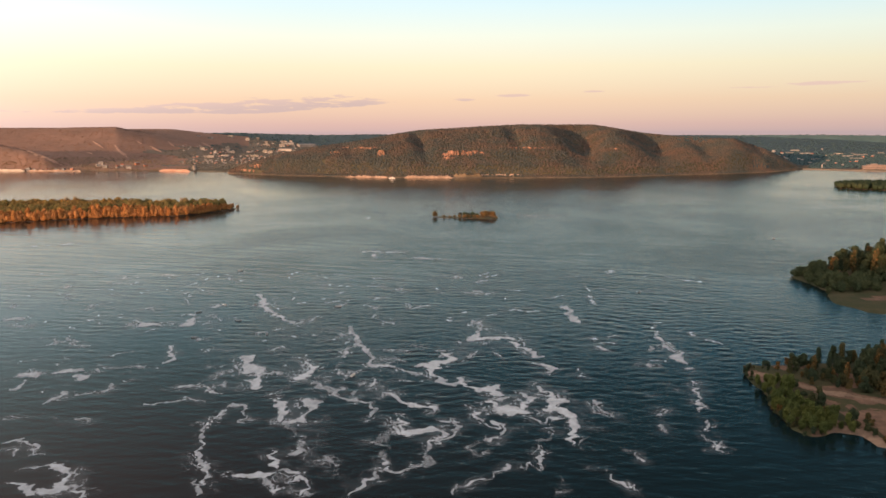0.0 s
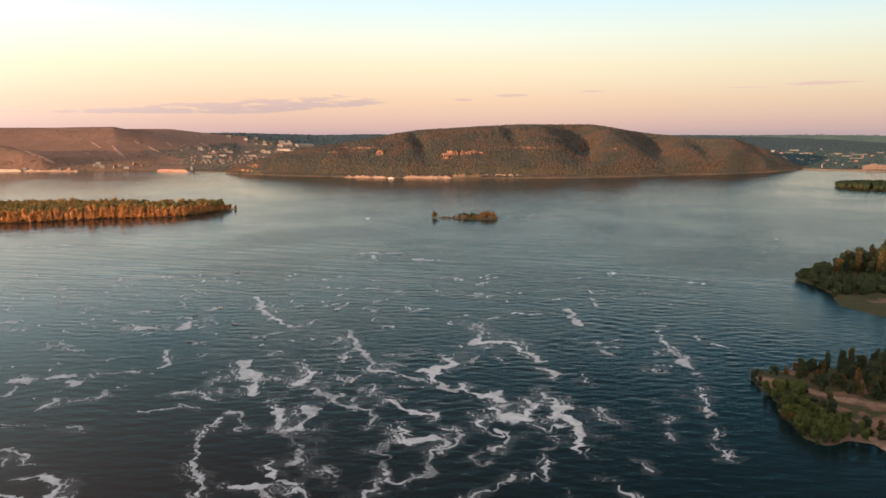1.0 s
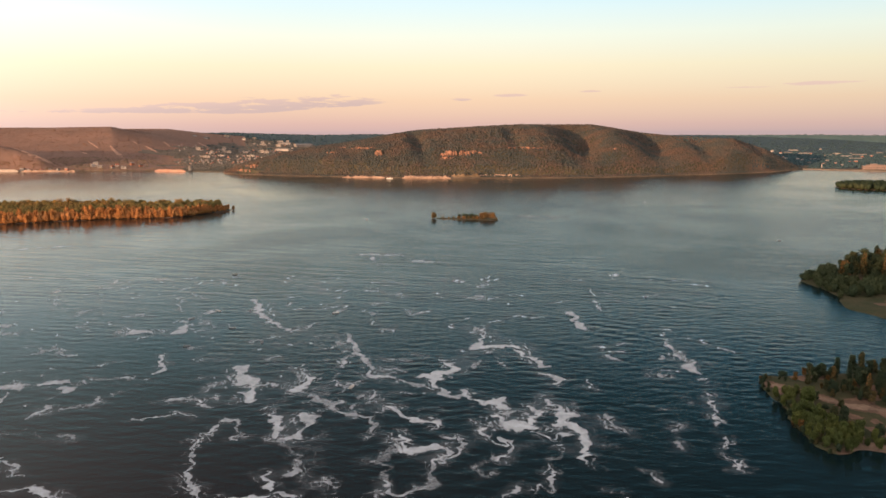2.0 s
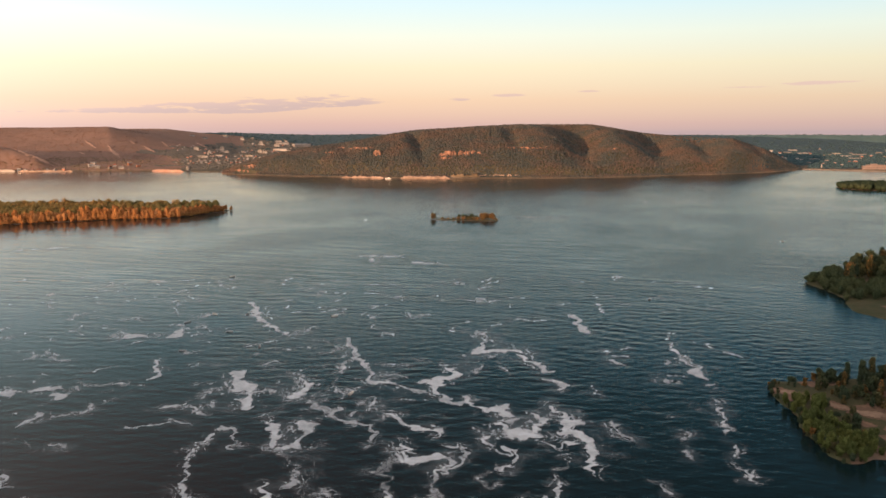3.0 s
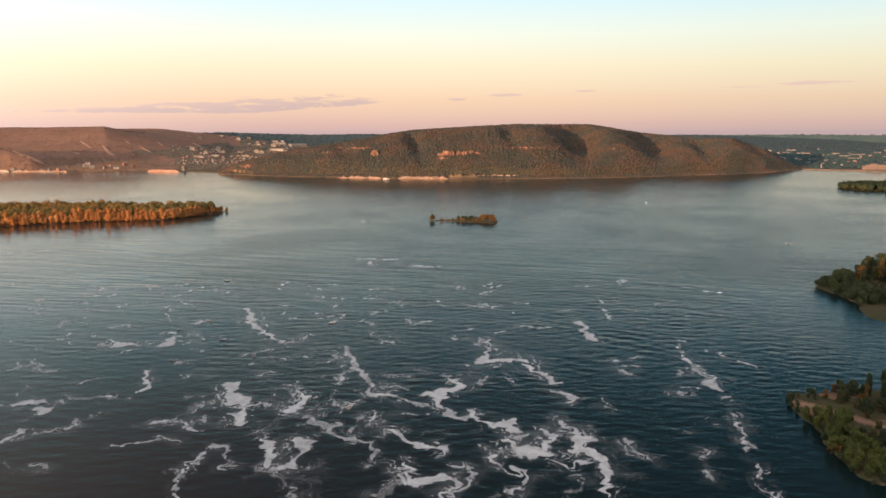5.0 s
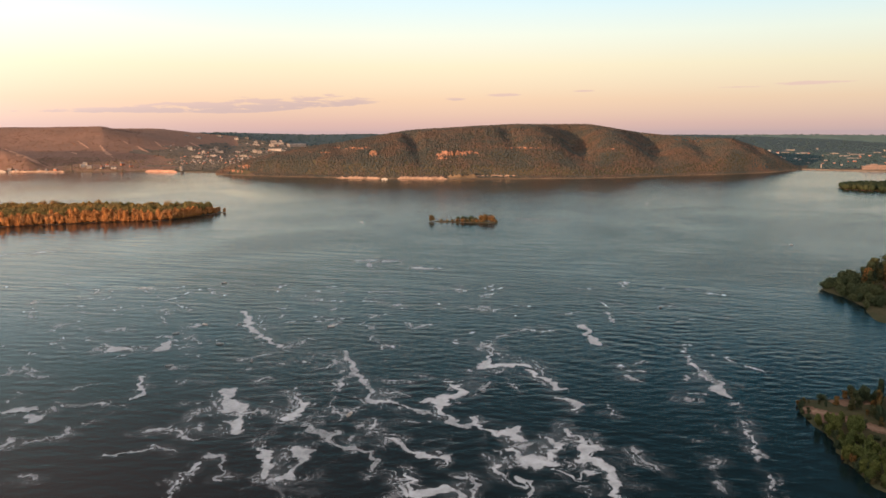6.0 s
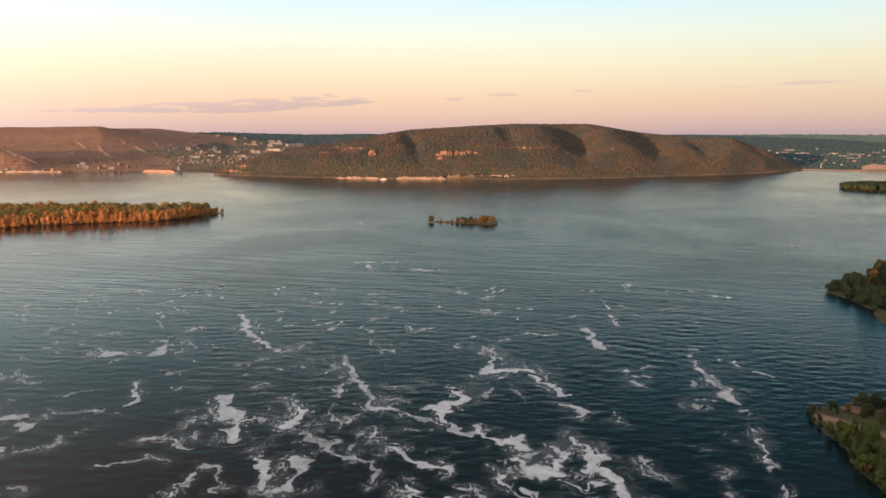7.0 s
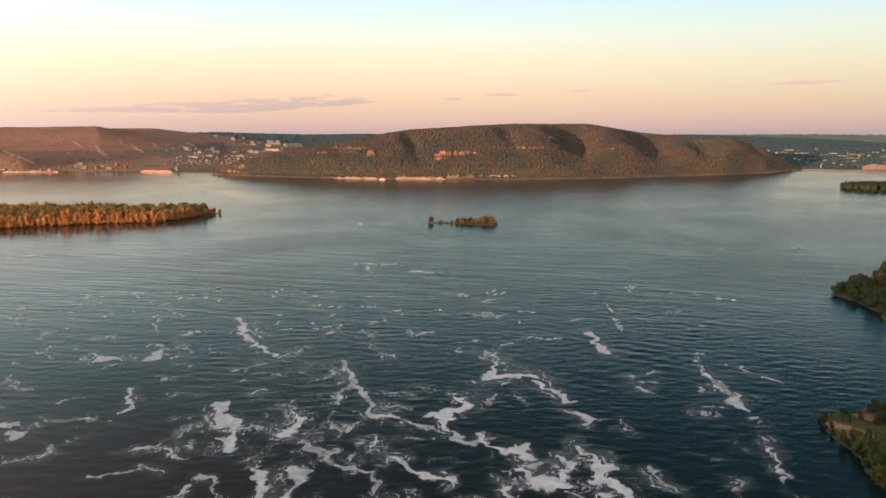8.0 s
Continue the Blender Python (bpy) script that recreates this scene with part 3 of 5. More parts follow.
LONG_ISLE = Shore([(-1100, 860), (-800, 950), (-595, 1030), (-470, 1092), (-382, 1112), (-332, 1205), (-326, 1222), (-345, 1232), (-420, 1220), (-560, 1235), (-800, 1225), (-1150, 1180)], 1.8, 6, 4, 21)
ISLET = Shore([(-18, 1092), (-4, 1080), (30, 1072), (60, 1064), (78, 1066), (80, 1078), (60, 1086), (25, 1090), (0, 1098)], 1.2, 4, 1.5, 22)
SPIT = Shore([(157, 386), (151, 374), (147, 352), (146, 333), (143, 313), (141, 298), (146, 289), (157, 293), (166, 290), (168, 281), (184, 272), (215, 258), (330, 240), (420, 330), (330, 400), (245, 394), (200, 389), (172, 384)], 2.0, 6, 1.5, 23)
CAPE = Shore([(289, 630), (290, 600), (288, 565), (276, 525), (284, 498), (330, 470), (470, 440), (700, 560), (640, 800), (420, 730), (330, 668)], 1.6, 9, 3, 24)
RIGHT_ISLE = Shore([(842, 1640), (870, 1592), (925, 1552), (1050, 1520), (1220, 1560), (1180, 1700), (960, 1730), (866, 1700)], 1.6, 8, 4, 25)

LONG_ISLE.build("long_island", 8, [MEADOW, SPIT_SOIL], lambda x, y, d: (d < 4).astype(int), "low wooded island with orange autumn poplars")
ISLET.build("islet", 2.5, [MEADOW, SPIT_SOIL], lambda x, y, d: (d < 1.5).astype(int), "tiny grassy islet with a few trees")


def spit_track(x):
    """Where the sandy track along the spit runs."""
    return np.interp(x, [152, 157, 162, 167, 175, 190, 215, 300], [372, 366, 357, 349, 336, 327, 317, 296])


def spit_ground(x, y, d):
    off = np.abs(y - spit_track(x)) + 2.5 * fractal(x, y, 7, 63, 2)
    beach = (d < 6) & (x > 154) & (y < 312)
    clearing = (x > 168) & (y < spit_track(x) - 14) & (fractal(x, y, 16, 62, 2) > -0.25)
    return np.where(beach | (off < 2.4), 2, np.where(clearing | (off < 6), 1, np.where(fractal(x, y, 20, 61, 3) > 0.35, 1, 0)))


SPIT.build("sandy_spit", 1.0, [MEADOW, SPIT_SOIL, SAND], spit_ground, "sandy wooded spit with a pale track")
CAPE.build("grassy_cape", 4, [MEADOW, SPIT_SOIL], lambda x, y, d: (fractal(x, y, 18, 66, 2) > 0.75).astype(int), "wooded cape with a marshy grass edge")
RIGHT_ISLE.build("wooded_island", 10, [MEADOW, SPIT_SOIL], lambda x, y, d: (d < 3).astype(int), "low island covered with dark green trees")

# ---- trees ----


def trunk_mesh(rng, height, girth, limbs):
    """A tapered trunk with limbs."""
    verts, faces = [], []

    def tube(a, b, ra, rb, sides=6):
        a, b = np.array(a), np.array(b)
        d = (b - a) / np.linalg.norm(b - a)
        side = np.cross(d, (0.31, 0.95, 0.05))
        side /= np.linalg.norm(side)
        other = np.cross(d, side)
        k = len(verts)
        for p, r in ((a, ra), (b, rb)):
            for i in range(sides):
                t = 2 * np.pi * i / sides
                verts.append(p + r * (np.cos(t) * side + np.sin(t) * other))
        for i in range(sides):
            j = (i + 1) % sides
            faces.append((k + i, k + j, k + sides + j, k + sides + i))

    lean = rng.uniform(-0.04, 0.04, 2) * height
    pts = [np.array((lean[0] * s ** 1.5 + rng.uniform(-0.1, 0.1) * (s > 0), lean[1] * s ** 1.5, height * 0.86 * s - (0.5 if s == 0 else 0))) for s in (0.0, 0.25, 0.5, 0.75, 1.0)]
    for k in range(4):
        tube(pts[k], pts[k + 1], girth * (1 - 0.22 * k), girth * (1 - 0.22 * (k + 1)))
    for _ in range(limbs):
        s = rng.uniform(0.25, 0.85)
        k = min(int(s * 4), 3)
        a = pts[k] + (pts[k + 1] - pts[k]) * (s * 4 - k)
        t, reach = rng.uniform(0, 2 * np.pi), height * rng.uniform(0.14, 0.26) * (1.1 - 0.6 * s)
        tube(a, a + np.array((np.cos(t) * reach, np.sin(t) * reach, reach * rng.uniform(0.5, 1.1))), girth * 0.4 * (1 - 0.6 * s), girth * 0.1, 4)
    return mesh_from("trunk", np.array(verts), np.array(faces), [BARK], True)


def crown_mesh(rng, height, width, leaves, size, style, mat):
    """A crown of many small leaf tufts gathered into uneven lobes."""
    lobes = []
    count = {"poplar": 9, "round": 30, "willow": 20, "bush": 11}[style]
    for k in range(count):
        t = rng.uniform(0, 2 * np.pi)
        if style == "poplar":
            s = (k + 0.5) / count
            r = width * 0.16 * rng.uniform(0.2, 1)
            lobes.append((np.cos(t) * r, np.sin(t) * r, height * (0.16 + 0.74 * s), width * 0.40 * (1.10 - 0.65 * abs(s - 0.35)), height * 0.12))
        elif style == "bush":
            r = width * 0.30 * rng.uniform(0, 1)
            lobes.append((np.cos(t) * r, np.sin(t) * r, height * rng.uniform(0.3, 0.6), width * 0.26, height * 0.32))
        elif style == "willow":
            r = width * 0.30 * rng.uniform(0.2, 1)
            lobes.append((np.cos(t) * r, np.sin(t) * r, height * rng.uniform(0.25, 0.75), width * 0.2, height * 0.2))
        else:
            s = rng.uniform(0.0, 1)
            r = width * 0.33 * rng.uniform(0.2, 1) * (1 - 0.5 * s)
            lobes.append((np.cos(t) * r, np.sin(t) * r, height * (0.20 + 0.64 * s), width * rng.uniform(0.09, 0.19), height * rng.uniform(0.06, 0.13)))
    lobes = np.array(lobes)
    pick = rng.randint(0, len(lobes), leaves)
    d = rng.normal(size=(leaves, 3))
    d /= np.linalg.norm(d, axis=1)[:, None]
    r = rng.uniform(0.3, 1.25, leaves) ** 0.7
    mid = lobes[pick, :3] + d * r[:, None] * np.stack([lobes[pick, 3], lobes[pick, 3], lobes[pick, 4]], 1)
    mid[:, 2] = np.maximum(mid[:, 2], 0.25)
    # each tuft is a bent pair of triangles that faces more or less outwards
    nrm = d + rng.normal(size=(leaves, 3)) * 0.35
    nrm /= np.linalg.norm(nrm, axis=1)[:, None]
    a = np.cross(nrm, rng.normal(size=(leaves, 3)))
    a /= np.linalg.norm(a, axis=1)[:, None]
    b = np.cross(nrm, a)
    sz = size * rng.uniform(0.6, 1.4, leaves)[:, None]
    if style in ("poplar", "willow"):
        sag = np.array((0, 0, 0.25))
    else:
        sag = np.array((0, 0, 0.1))
    corners = np.stack([mid - a * sz, mid - b * sz * 0.6 - nrm * sz * 0.25 - sag * sz, mid + a * sz, mid + b * sz * 0.6 - nrm * sz * 0.2], 1)
    verts = corners.reshape(-1, 3)
    i = np.arange(leaves)[:, None] * 4
    return mesh_from("crown", verts, np.concatenate([i, i + 1, i + 2, i + 3], 1), [mat], False)


def make_tree(style, height, width, leaves, size, mat, label, category, group, seed):
    rng = np.random.RandomState(seed)
    root = new(category, None)
    part_mesh("trunk", trunk_mesh(rng, height, max(0.09, height * 0.016), 7 if style != "bush" else 4), root, "grey-brown bark trunk with limbs")
    part_mesh("crown", crown_mesh(rng, height, width, leaves, size, style, mat), root)
    return tagged(root, label, category, group)


def plant(kinds, spots, rng, lo=0.8, hi=1.2, fresh=False):
    """Stands copies of the kinds at the spots (x, y, z, scale); the first stand where the originals are put."""
    for k, (x, y, z, s) in enumerate(spots):
        base = kinds[k % len(kinds)]
        f = s * rng.uniform(lo, hi)
        m = pose(x, y, z - 0.1, 0, 0, rng.uniform(0, 360))
        tree = base if k < len(kinds) and not fresh else copy_thing(base, m)
        tree.matrix_basis = m
        tree.scale = (f * rng.uniform(0.9, 1.1), f * rng.uniform(0.9, 1.1), f)


def spots_in(shore, rng, count, test, gap, least=0.0):
    """Random places on an island that pass a test, kept a gap apart."""
    xs, ys = [p[0] for p in shore.poly], [p[1] for p in shore.poly]
    out = []
    px, py = rng.uniform(min(xs), max(xs), count * 150), rng.uniform(min(ys), max(ys), count * 150)
    depth, high = shore.depth(px, py), shore.ground(px, py)
    for x, y, d, z in zip(px.tolist(), py.tolist(), depth.tolist(), high.tolist()):
        if len(out) >= count:
            break
        if d < least or not test(x, y, d):
            continue
        if any((x - a) ** 2 + (y - b) ** 2 < gap * gap for a, b, *_ in out):
            continue
        out.append((x, y, z, 1.0))
    return out


def plant_long_island():
    rng = np.random.RandomState(31)
    g = "poplars on the long island"
    kinds = [make_tree("poplar", 12 + 1.3 * (k % 4), 5.8 + 0.8 * (k % 2), 900, 0.75, RUST_LEAVES, "tall poplar in orange autumn leaf on the island", "poplar_tree", g, 100 + k) for k in range(6)]
    front = lambda x, y, d: 0.8 < d < 16 and y < 1165 - max(0, (-400 - x)) * 0.19 + max(0, (x + 400)) * 1.2 and x > -800
    spots = sorted(spots_in(LONG_ISLE, rng, 285, front, 2.6))
    spots = [(x, y, z, 1.0 if x < -420 else 0.85 if x < -350 else 0.6) for x, y, z, _ in spots]
    rng.shuffle(spots)
    plant(kinds, spots, rng)
    green = [make_tree("bush", 16 + 1.2 * k, 13, 1100, 0.85, ISLE_TREE_LEAVES, "round green and brown willow behind the poplars", "willow_tree", "trees on the long island", 110 + k) for k in range(4)]
    shrub = [make_tree("bush", 7.5 + k, 7.5, 420, 0.8, RUST_LEAVES, "low orange autumn shrub at the island's edge", "bush", "shrubs on the long island", 118 + k) for k in range(2)]
    plant(shrub, spots_in(LONG_ISLE, rng, 210, lambda x, y, d: 0.4 < d < 9 and y < 1175 and x > -760, 3.0), rng)
    inner = lambda x, y, d: d > 14 and x > -820
    plant(green, spots_in(LONG_ISLE, rng, 190, inner, 8.5), rng)
    # close-set young poplars between the tall ones
    px, py = rng.uniform(-1000, -340, 16000), rng.uniform(880, 1200, 16000)
    d = LONG_ISLE.depth(px, py)
    keep = (d > 3) & (d < 20) & (py < 1165 - np.maximum(0, -400 - px) * 0.19 + np.maximum(0, px + 400) * 1.2)
    px, py = px[keep][:2300], py[keep][:2300]
    size = rng.uniform(0.75, 1.15, len(px)) * np.where(px > -380, 0.7, 1.0)
    woods("poplar_thicket", px, py, LONG_ISLE.ground(px, py), 5.0 * size, 12 * size, RUST_THICKET, "close thicket of orange young poplars on the island", 18)
    # the wood behind the front row
    px, py = rng.uniform(-1100, -340, 5200), rng.uniform(880, 1240, 5200)
    d = LONG_ISLE.depth(px, py)
    keep = d > 12
    px, py = px[keep], py[keep]
    k = len(px)
    size = rng.uniform(0.8, 1.2, k)
    woods("island_wood", px, py, LONG_ISLE.ground(px, py) + 1.5, 11 * size, 13.5 * size, ISLE_LEAVES, "dense green and brown wood on the long island", 8)


ISLE_TREE_LEAVES = leaf_material("island_tree_leaves", [(0.15, 0.145, 0.07), (0.19, 0.16, 0.075), (0.24, 0.17, 0.075), (0.29, 0.18, 0.075)], "object", 0.3)
ISLE_LEAVES = leaf_material("island_wood_leaves", [(0.11, 0.105, 0.045), (0.15, 0.125, 0.05), (0.20, 0.14, 0.05), (0.25, 0.15, 0.05)], "stuff", 0.2)
RUST_THICKET = leaf_material("poplar_thicket_leaves", [(0.34, 0.180, 0.080), (0.40, 0.205, 0.088), (0.46, 0.225, 0.090)], "stuff", 0.25)
plant_long_island()


ISLET_LEAVES = leaf_material("islet_leaves", [(0.085, 0.082, 0.048), (0.13, 0.100, 0.052), (0.19, 0.118, 0.055)], "object", 0.3)


def plant_islet():
    rng = np.random.RandomState(32)
    g = "trees on the islet"
    round_tree = make_tree("bush", 12.5, 11, 700, 0.8, ISLET_LEAVES, "round greenish brown tree on the tiny islet", "tree", g, 131)
    rust_tree = make_tree("bush", 9.5, 8, 700, 0.6, ISLET_LEAVES, "round brownish autumn tree on the tiny islet", "tree", g, 134)
    plant([rust_tree], [(-11, 1088, 0.6, 1.0)], rng, 0.95, 1.05)
    plant([round_tree], [(62, 1076, 0.8, 1.0), (70, 1074, 0.7, 0.95), (56, 1079, 0.8, 0.85)], rng, 0.95, 1.05)
    slim = make_tree("bush", 10, 7.5, 520, 0.7, GREEN_LEAVES, "small dark green tree on the tiny islet", "tree", g, 132)
    plant([slim], [(24, 1082, 0.9, 0.9), (30, 1080, 0.9, 1.0), (35, 1081, 0.9, 0.85), (42, 1079, 0.9, 1.1), (48, 1079, 0.9, 0.8)], rng, 0.95, 1.05)
    bush = make_tree("bush", 5, 9, 260, 0.7, ISLET_LEAVES, "low brown bush on the tiny islet", "bush", g, 133)
    plant([bush], [(2, 1086, 0.6, 0.7), (10, 1083, 0.8, 0.6), (17, 1081, 0.9, 0.7), (23, 1079, 0.9, 0.9), (30, 1077, 0.8, 1.0), (37, 1076, 0.7, 1.0), (44, 1074, 0.7, 1.1), (50, 1072, 0.7, 1.1), (57, 1071, 0.6, 1.0), (75, 1071, 0.6, 0.8)], rng, 0.9, 1.1)


plant_islet()


def plant_spit():
    rng = np.random.RandomState(33)
    g = "trees on the sandy spit"
    tall = [make_tree("round", 7.2 + 0.8 * k, 5.2 + 0.5 * k, 2200, 0.36, GREEN_LEAVES, "leafy green tree with some orange leaves on the spit", "tree", g, 140 + k) for k in range(6)]
    slim = [make_tree("poplar", 9.5 + k, 3.4, 1500, 0.34, GREEN_LEAVES, "slender dark green tree on the spit", "tree", g, 150 + k) for k in range(3)]
    ridge = lambda x, y, d: d > 0.8 and y > spit_track(x) + 5 and x < 310
    spots = [(x, y, z, 0.36 if x < 164 else 0.52 if x < 174 else 0.68 if x < 188 else 0.92) for x, y, z, _ in spots_in(SPIT, rng, 340, ridge, 2.0)]
    plant(tall, [p for p in spots if p[0] < 180], rng, 0.75, 1.2)
    far = [p for p in spots if p[0] >= 180]
    plant(slim, far[::3], rng, 0.75, 1.25)
    plant(tall, [p for k, p in enumerate(far) if k % 3], rng, 0.75, 1.25, True)
    willow = [make_tree("willow", 6.0 + 0.8 * k, 4.2, 1800, 0.30, WILLOW_LEAVES, "bright yellow-green willow at the spit's shore", "willow", g, 160 + k) for k in range(4)]
    shore = lambda x, y, d: 0.5 < d < 15 and x < 165 and 287 < y < spit_track(x) - 12
    plant(willow, spots_in(SPIT, rng, 62, shore, 2.5), rng, 0.6, 1.1)
    scrub = [make_tree("willow", 4.6 + 0.8 * k, 4.2, 1500, 0.30, GREEN_LEAVES, "green scrub willow on the sandy spit", "willow", g, 165 + k) for k in range(3)]
    plant(scrub, spots_in(SPIT, rng, 70, lambda x, y, d: d > 3 and 160 < x < 260 and y < spit_track(x) - 5 and fractal(np.array([x]), np.array([y]), 14, 77, 2)[0] > 0.0, 3.0), rng, 0.6, 1.2)
    fringe = lambda x, y, d: -0.6 < d < 3.5 and y < 380 and x < 165 and not (y < 300 and x > 152)
    plant(scrub, spots_in(SPIT, rng, 70, fringe, 2.1, -0.6), rng, 0.35, 0.85, True)
    bush = [make_tree("bush", 3.0, 4, 600, 0.34, GREEN_LEAVES, "low dark bush on the sandy spit", "bush", g, 170 + k) for k in range(2)]
    plant(bush, spots_in(SPIT, rng, 40, lambda x, y, d: d > 1 and x < 300 and abs(y - spit_track(x)) > 2, 4.5), rng, 0.6, 1.3)


plant_spit()


def plant_cape():
    rng = np.random.RandomState(34)
    g = "trees on the cape"
    tall = [make_tree("round", 14 + 1.5 * k, 9 + k, 1300, 0.65, GREEN_LEAVES, "tall leafy alder with orange top on the cape", "alder_tree", g, 180 + k) for k in range(4)]
    slim = [make_tree("poplar", 15 + k, 5.5, 1100, 0.55, GREEN_LEAVES, "tall slender aspen on the cape", "aspen_tree", g, 190 + k) for k in range(3)]
    back = lambda x, y, d: d > 6 and x > 322 + (y - 640) * 0.5 and y > 606 + (345 - x) * 0.25 and x < 500
    spots = [(x, y, z, 1.25 if x > 362 + (y - 640) * 0.5 else 1.05) for x, y, z, _ in spots_in(CAPE, rng, 170, back, 4.4)]
    plant(tall + slim, spots, rng)
    low = [make_tree("bush", 7 + k, 8, 1200, 0.48, WILLOW_GREEN, "rounded green willow bush at the cape's edge", "willow", g, 200 + k) for k in range(3)]
    edge = lambda x, y, d: d > 1.0 and x < 440 and y > 556 + max(0, x - 300) * 0.1 and (x < 322 + (y - 640) * 0.5 or y < 616)
    spots = [(x, y, z, 0.75 if x < 296 else 1.0) for x, y, z, _ in spots_in(CAPE, rng, 190, edge, 3.2)]
    plant(low, spots, rng)


WILLOW_GREEN = leaf_material("willow_bush_leaves", [(0.058, 0.084, 0.052), (0.072, 0.098, 0.056), (0.090, 0.110, 0.058)], "object", 0.35)
plant_cape()


ISLAND_GREEN = leaf_material("island_green_leaves", [(0.024, 0.040, 0.028), (0.032, 0.048, 0.030), (0.042, 0.054, 0.032)], "stuff", 0.15)


def wood_right_island():
    rng = np.random.RandomState(35)
    px, py = rng.uniform(830, 1230, 4200), rng.uniform(1510, 1740, 4200)
    keep = RIGHT_ISLE.depth(px, py) > 2
    px, py = px[keep], py[keep]
    size = rng.uniform(0.7, 1.2, len(px))
    woods("island_wood", px, py, RIGHT_ISLE.ground(px, py), 9 * size, 12 * size, ISLAND_GREEN, "dense dark green wood on the low island", 9)


wood_right_island()

# ---- foam on the water ----


STREAKS = []


def foam_streak(points, dense, seed):
    """Notes a streak of foam along a few points (x, y, half width)."""
    STREAKS.append((points, dense, seed))


foam_streak([(-107, 405, 2.0), (-103, 388, 2.1), (-98, 378, 4.7), (-93, 372, 2.8), (-92, 360, 2.2), (-87, 349, 2.2)], 1.0, 1)
foam_streak([(-78, 338, 1.6), (-73, 329, 1.6), (-70, 315, 1.5), (-67, 308, 1.8)], 1.0, 2)
foam_streak([(-67, 306, 1.4), (-61, 299, 1.2), (-56, 287, 1.3), (-55, 279, 1.6), (-57, 271, 1.2)], 0.7, 3)
foam_streak([(-72, 393, 1.6), (-68, 381, 1.7), (-69, 369, 3.4), (-72, 363, 3.3)], 1.0, 4)
foam_streak([(-92, 369, 1.5), (-86, 374, 1.5), (-78, 368, 1.5), (-72, 367, 1.8)], 0.6, 5)
foam_streak([(-63, 358, 1.5), (-57, 348, 2.2), (-52, 346, 1.9), (-50, 352, 1.2)], 0.8, 6)
foam_streak([(-52, 344, 1.5), (-45, 336, 1.8), (-40, 334, 1.5), (-34, 329, 1.6), (-31, 322, 1.0), (-31, 313, 0.8)], 0.8, 7)
foam_streak([(-66, 331, 1.8), (-61, 331, 3.1), (-59, 324, 1.7), (-59, 313, 1.5), (-62, 308, 1.5), (-66, 307, 1.5)], 0.85, 8)
foam_streak([(-71, 300, 1.0), (-66, 305, 1.3), (-61, 302, 1.5), (-54, 298, 1.4), (-48, 298, 1.2)], 0.6, 9)
foam_streak([(-95, 322, 2.2), (-97, 312, 1.4), (-99, 305, 1.1), (-99, 299, 0.7), (-96, 290, 0.7), (-92, 282, 0.7), (-93, 275, 0.9), (-88, 267, 0.8), (-85, 259, 0.9), (-83, 254, 0.9), (-83, 248, 0.7), (-83, 241, 0.8)], 0.85, 10)
foam_streak([(-96, 327, 2.0), (-92, 328, 2.3), (-88, 324, 1.3), (-85, 315, 0.7), (-84, 306, 0.7)], 0.8, 11)
foam_streak([(-85, 315, 1.0), (-80, 308, 0.9)], 0.6, 12)
foam_streak([(-66, 278, 0.8), (-63, 271, 1.0), (-62, 266, 1.0), (-61, 261, 1.1)], 1.0, 13)
foam_streak([(-76, 257, 0.7), (-70, 256, 1.1), (-65, 255, 1.6), (-61, 258, 1.6)], 1.0, 14)
foam_streak([(-64, 253, 1.5), (-60, 249, 1.1), (-57, 245, 1.0), (-54, 246, 0.8)], 0.8, 15)
foam_streak([(-61, 259, 1.1), (-55, 259, 0.9), (-52, 257, 0.7), (-51, 253, 0.6)], 0.8, 16)
foam_streak([(-55, 250, 0.8), (-50, 253, 0.9), (-46, 250, 0.6), (-47, 244, 0.7), (-50, 240, 0.7)], 0.85, 17)
foam_streak([(-48, 267, 1.0), (-44, 269, 1.4), (-40, 265, 1.0), (-42, 259, 1.1), (-44, 255, 1.0)], 0.55, 18)
foam_streak([(-19, 313, 1.2), (-17, 308, 1.5), (-17, 301, 1.3), (-15, 296, 3.4), (-10, 296, 2.4), (-7, 298, 1.7), (-2, 299, 1.2)], 1.0, 19)
foam_streak([(-20, 300, 1.5), (-17, 294, 1.8)], 1.0, 20)
foam_streak([(-19, 296, 1.1), (-21, 293, 1.3), (-25, 288, 1.5), (-27, 285, 1.0), (-23, 279, 1.1), (-22, 270, 0.9), (-22, 264, 0.9)], 0.7, 21)
foam_streak([(-2, 298, 0.9), (-1, 292, 0.7), (-4, 287, 1.2), (-6, 282, 1.4), (-6, 274, 1.1), (-5, 267, 1.2), (-9, 263, 1.5), (-14, 260, 1.6), (-18, 259, 1.6), (-21, 263, 1.2)], 0.75, 22)
foam_streak([(4, 310, 0.9), (5, 302, 0.9), (3, 296, 1.2), (0, 288, 1.8), (-3, 283, 1.7)], 0.75, 23)
foam_streak([(-23, 258, 0.8), (-25, 253, 1.1), (-28, 252, 1.2), (-30, 248, 1.0), (-30, 242, 0.8)], 0.75, 24)
foam_streak([(-60, 467, 1.3), (-52, 444, 1.3), (-49, 428, 1.6), (-42, 412, 1.6), (-38, 393, 1.6), (-35, 385, 2.4), (-27, 385, 1.6), (-20, 378, 1.8), (-16, 371, 1.8), (-10, 368, 1.5)], 0.8, 25)
foam_streak([(-76, 457, 1.5), (-66, 460, 1.4), (-60, 468, 1.4)], 0.5, 26)
foam_streak([(-74, 432, 1.2), (-59, 428, 1.5), (-51, 433, 1.4)], 0.5, 27)
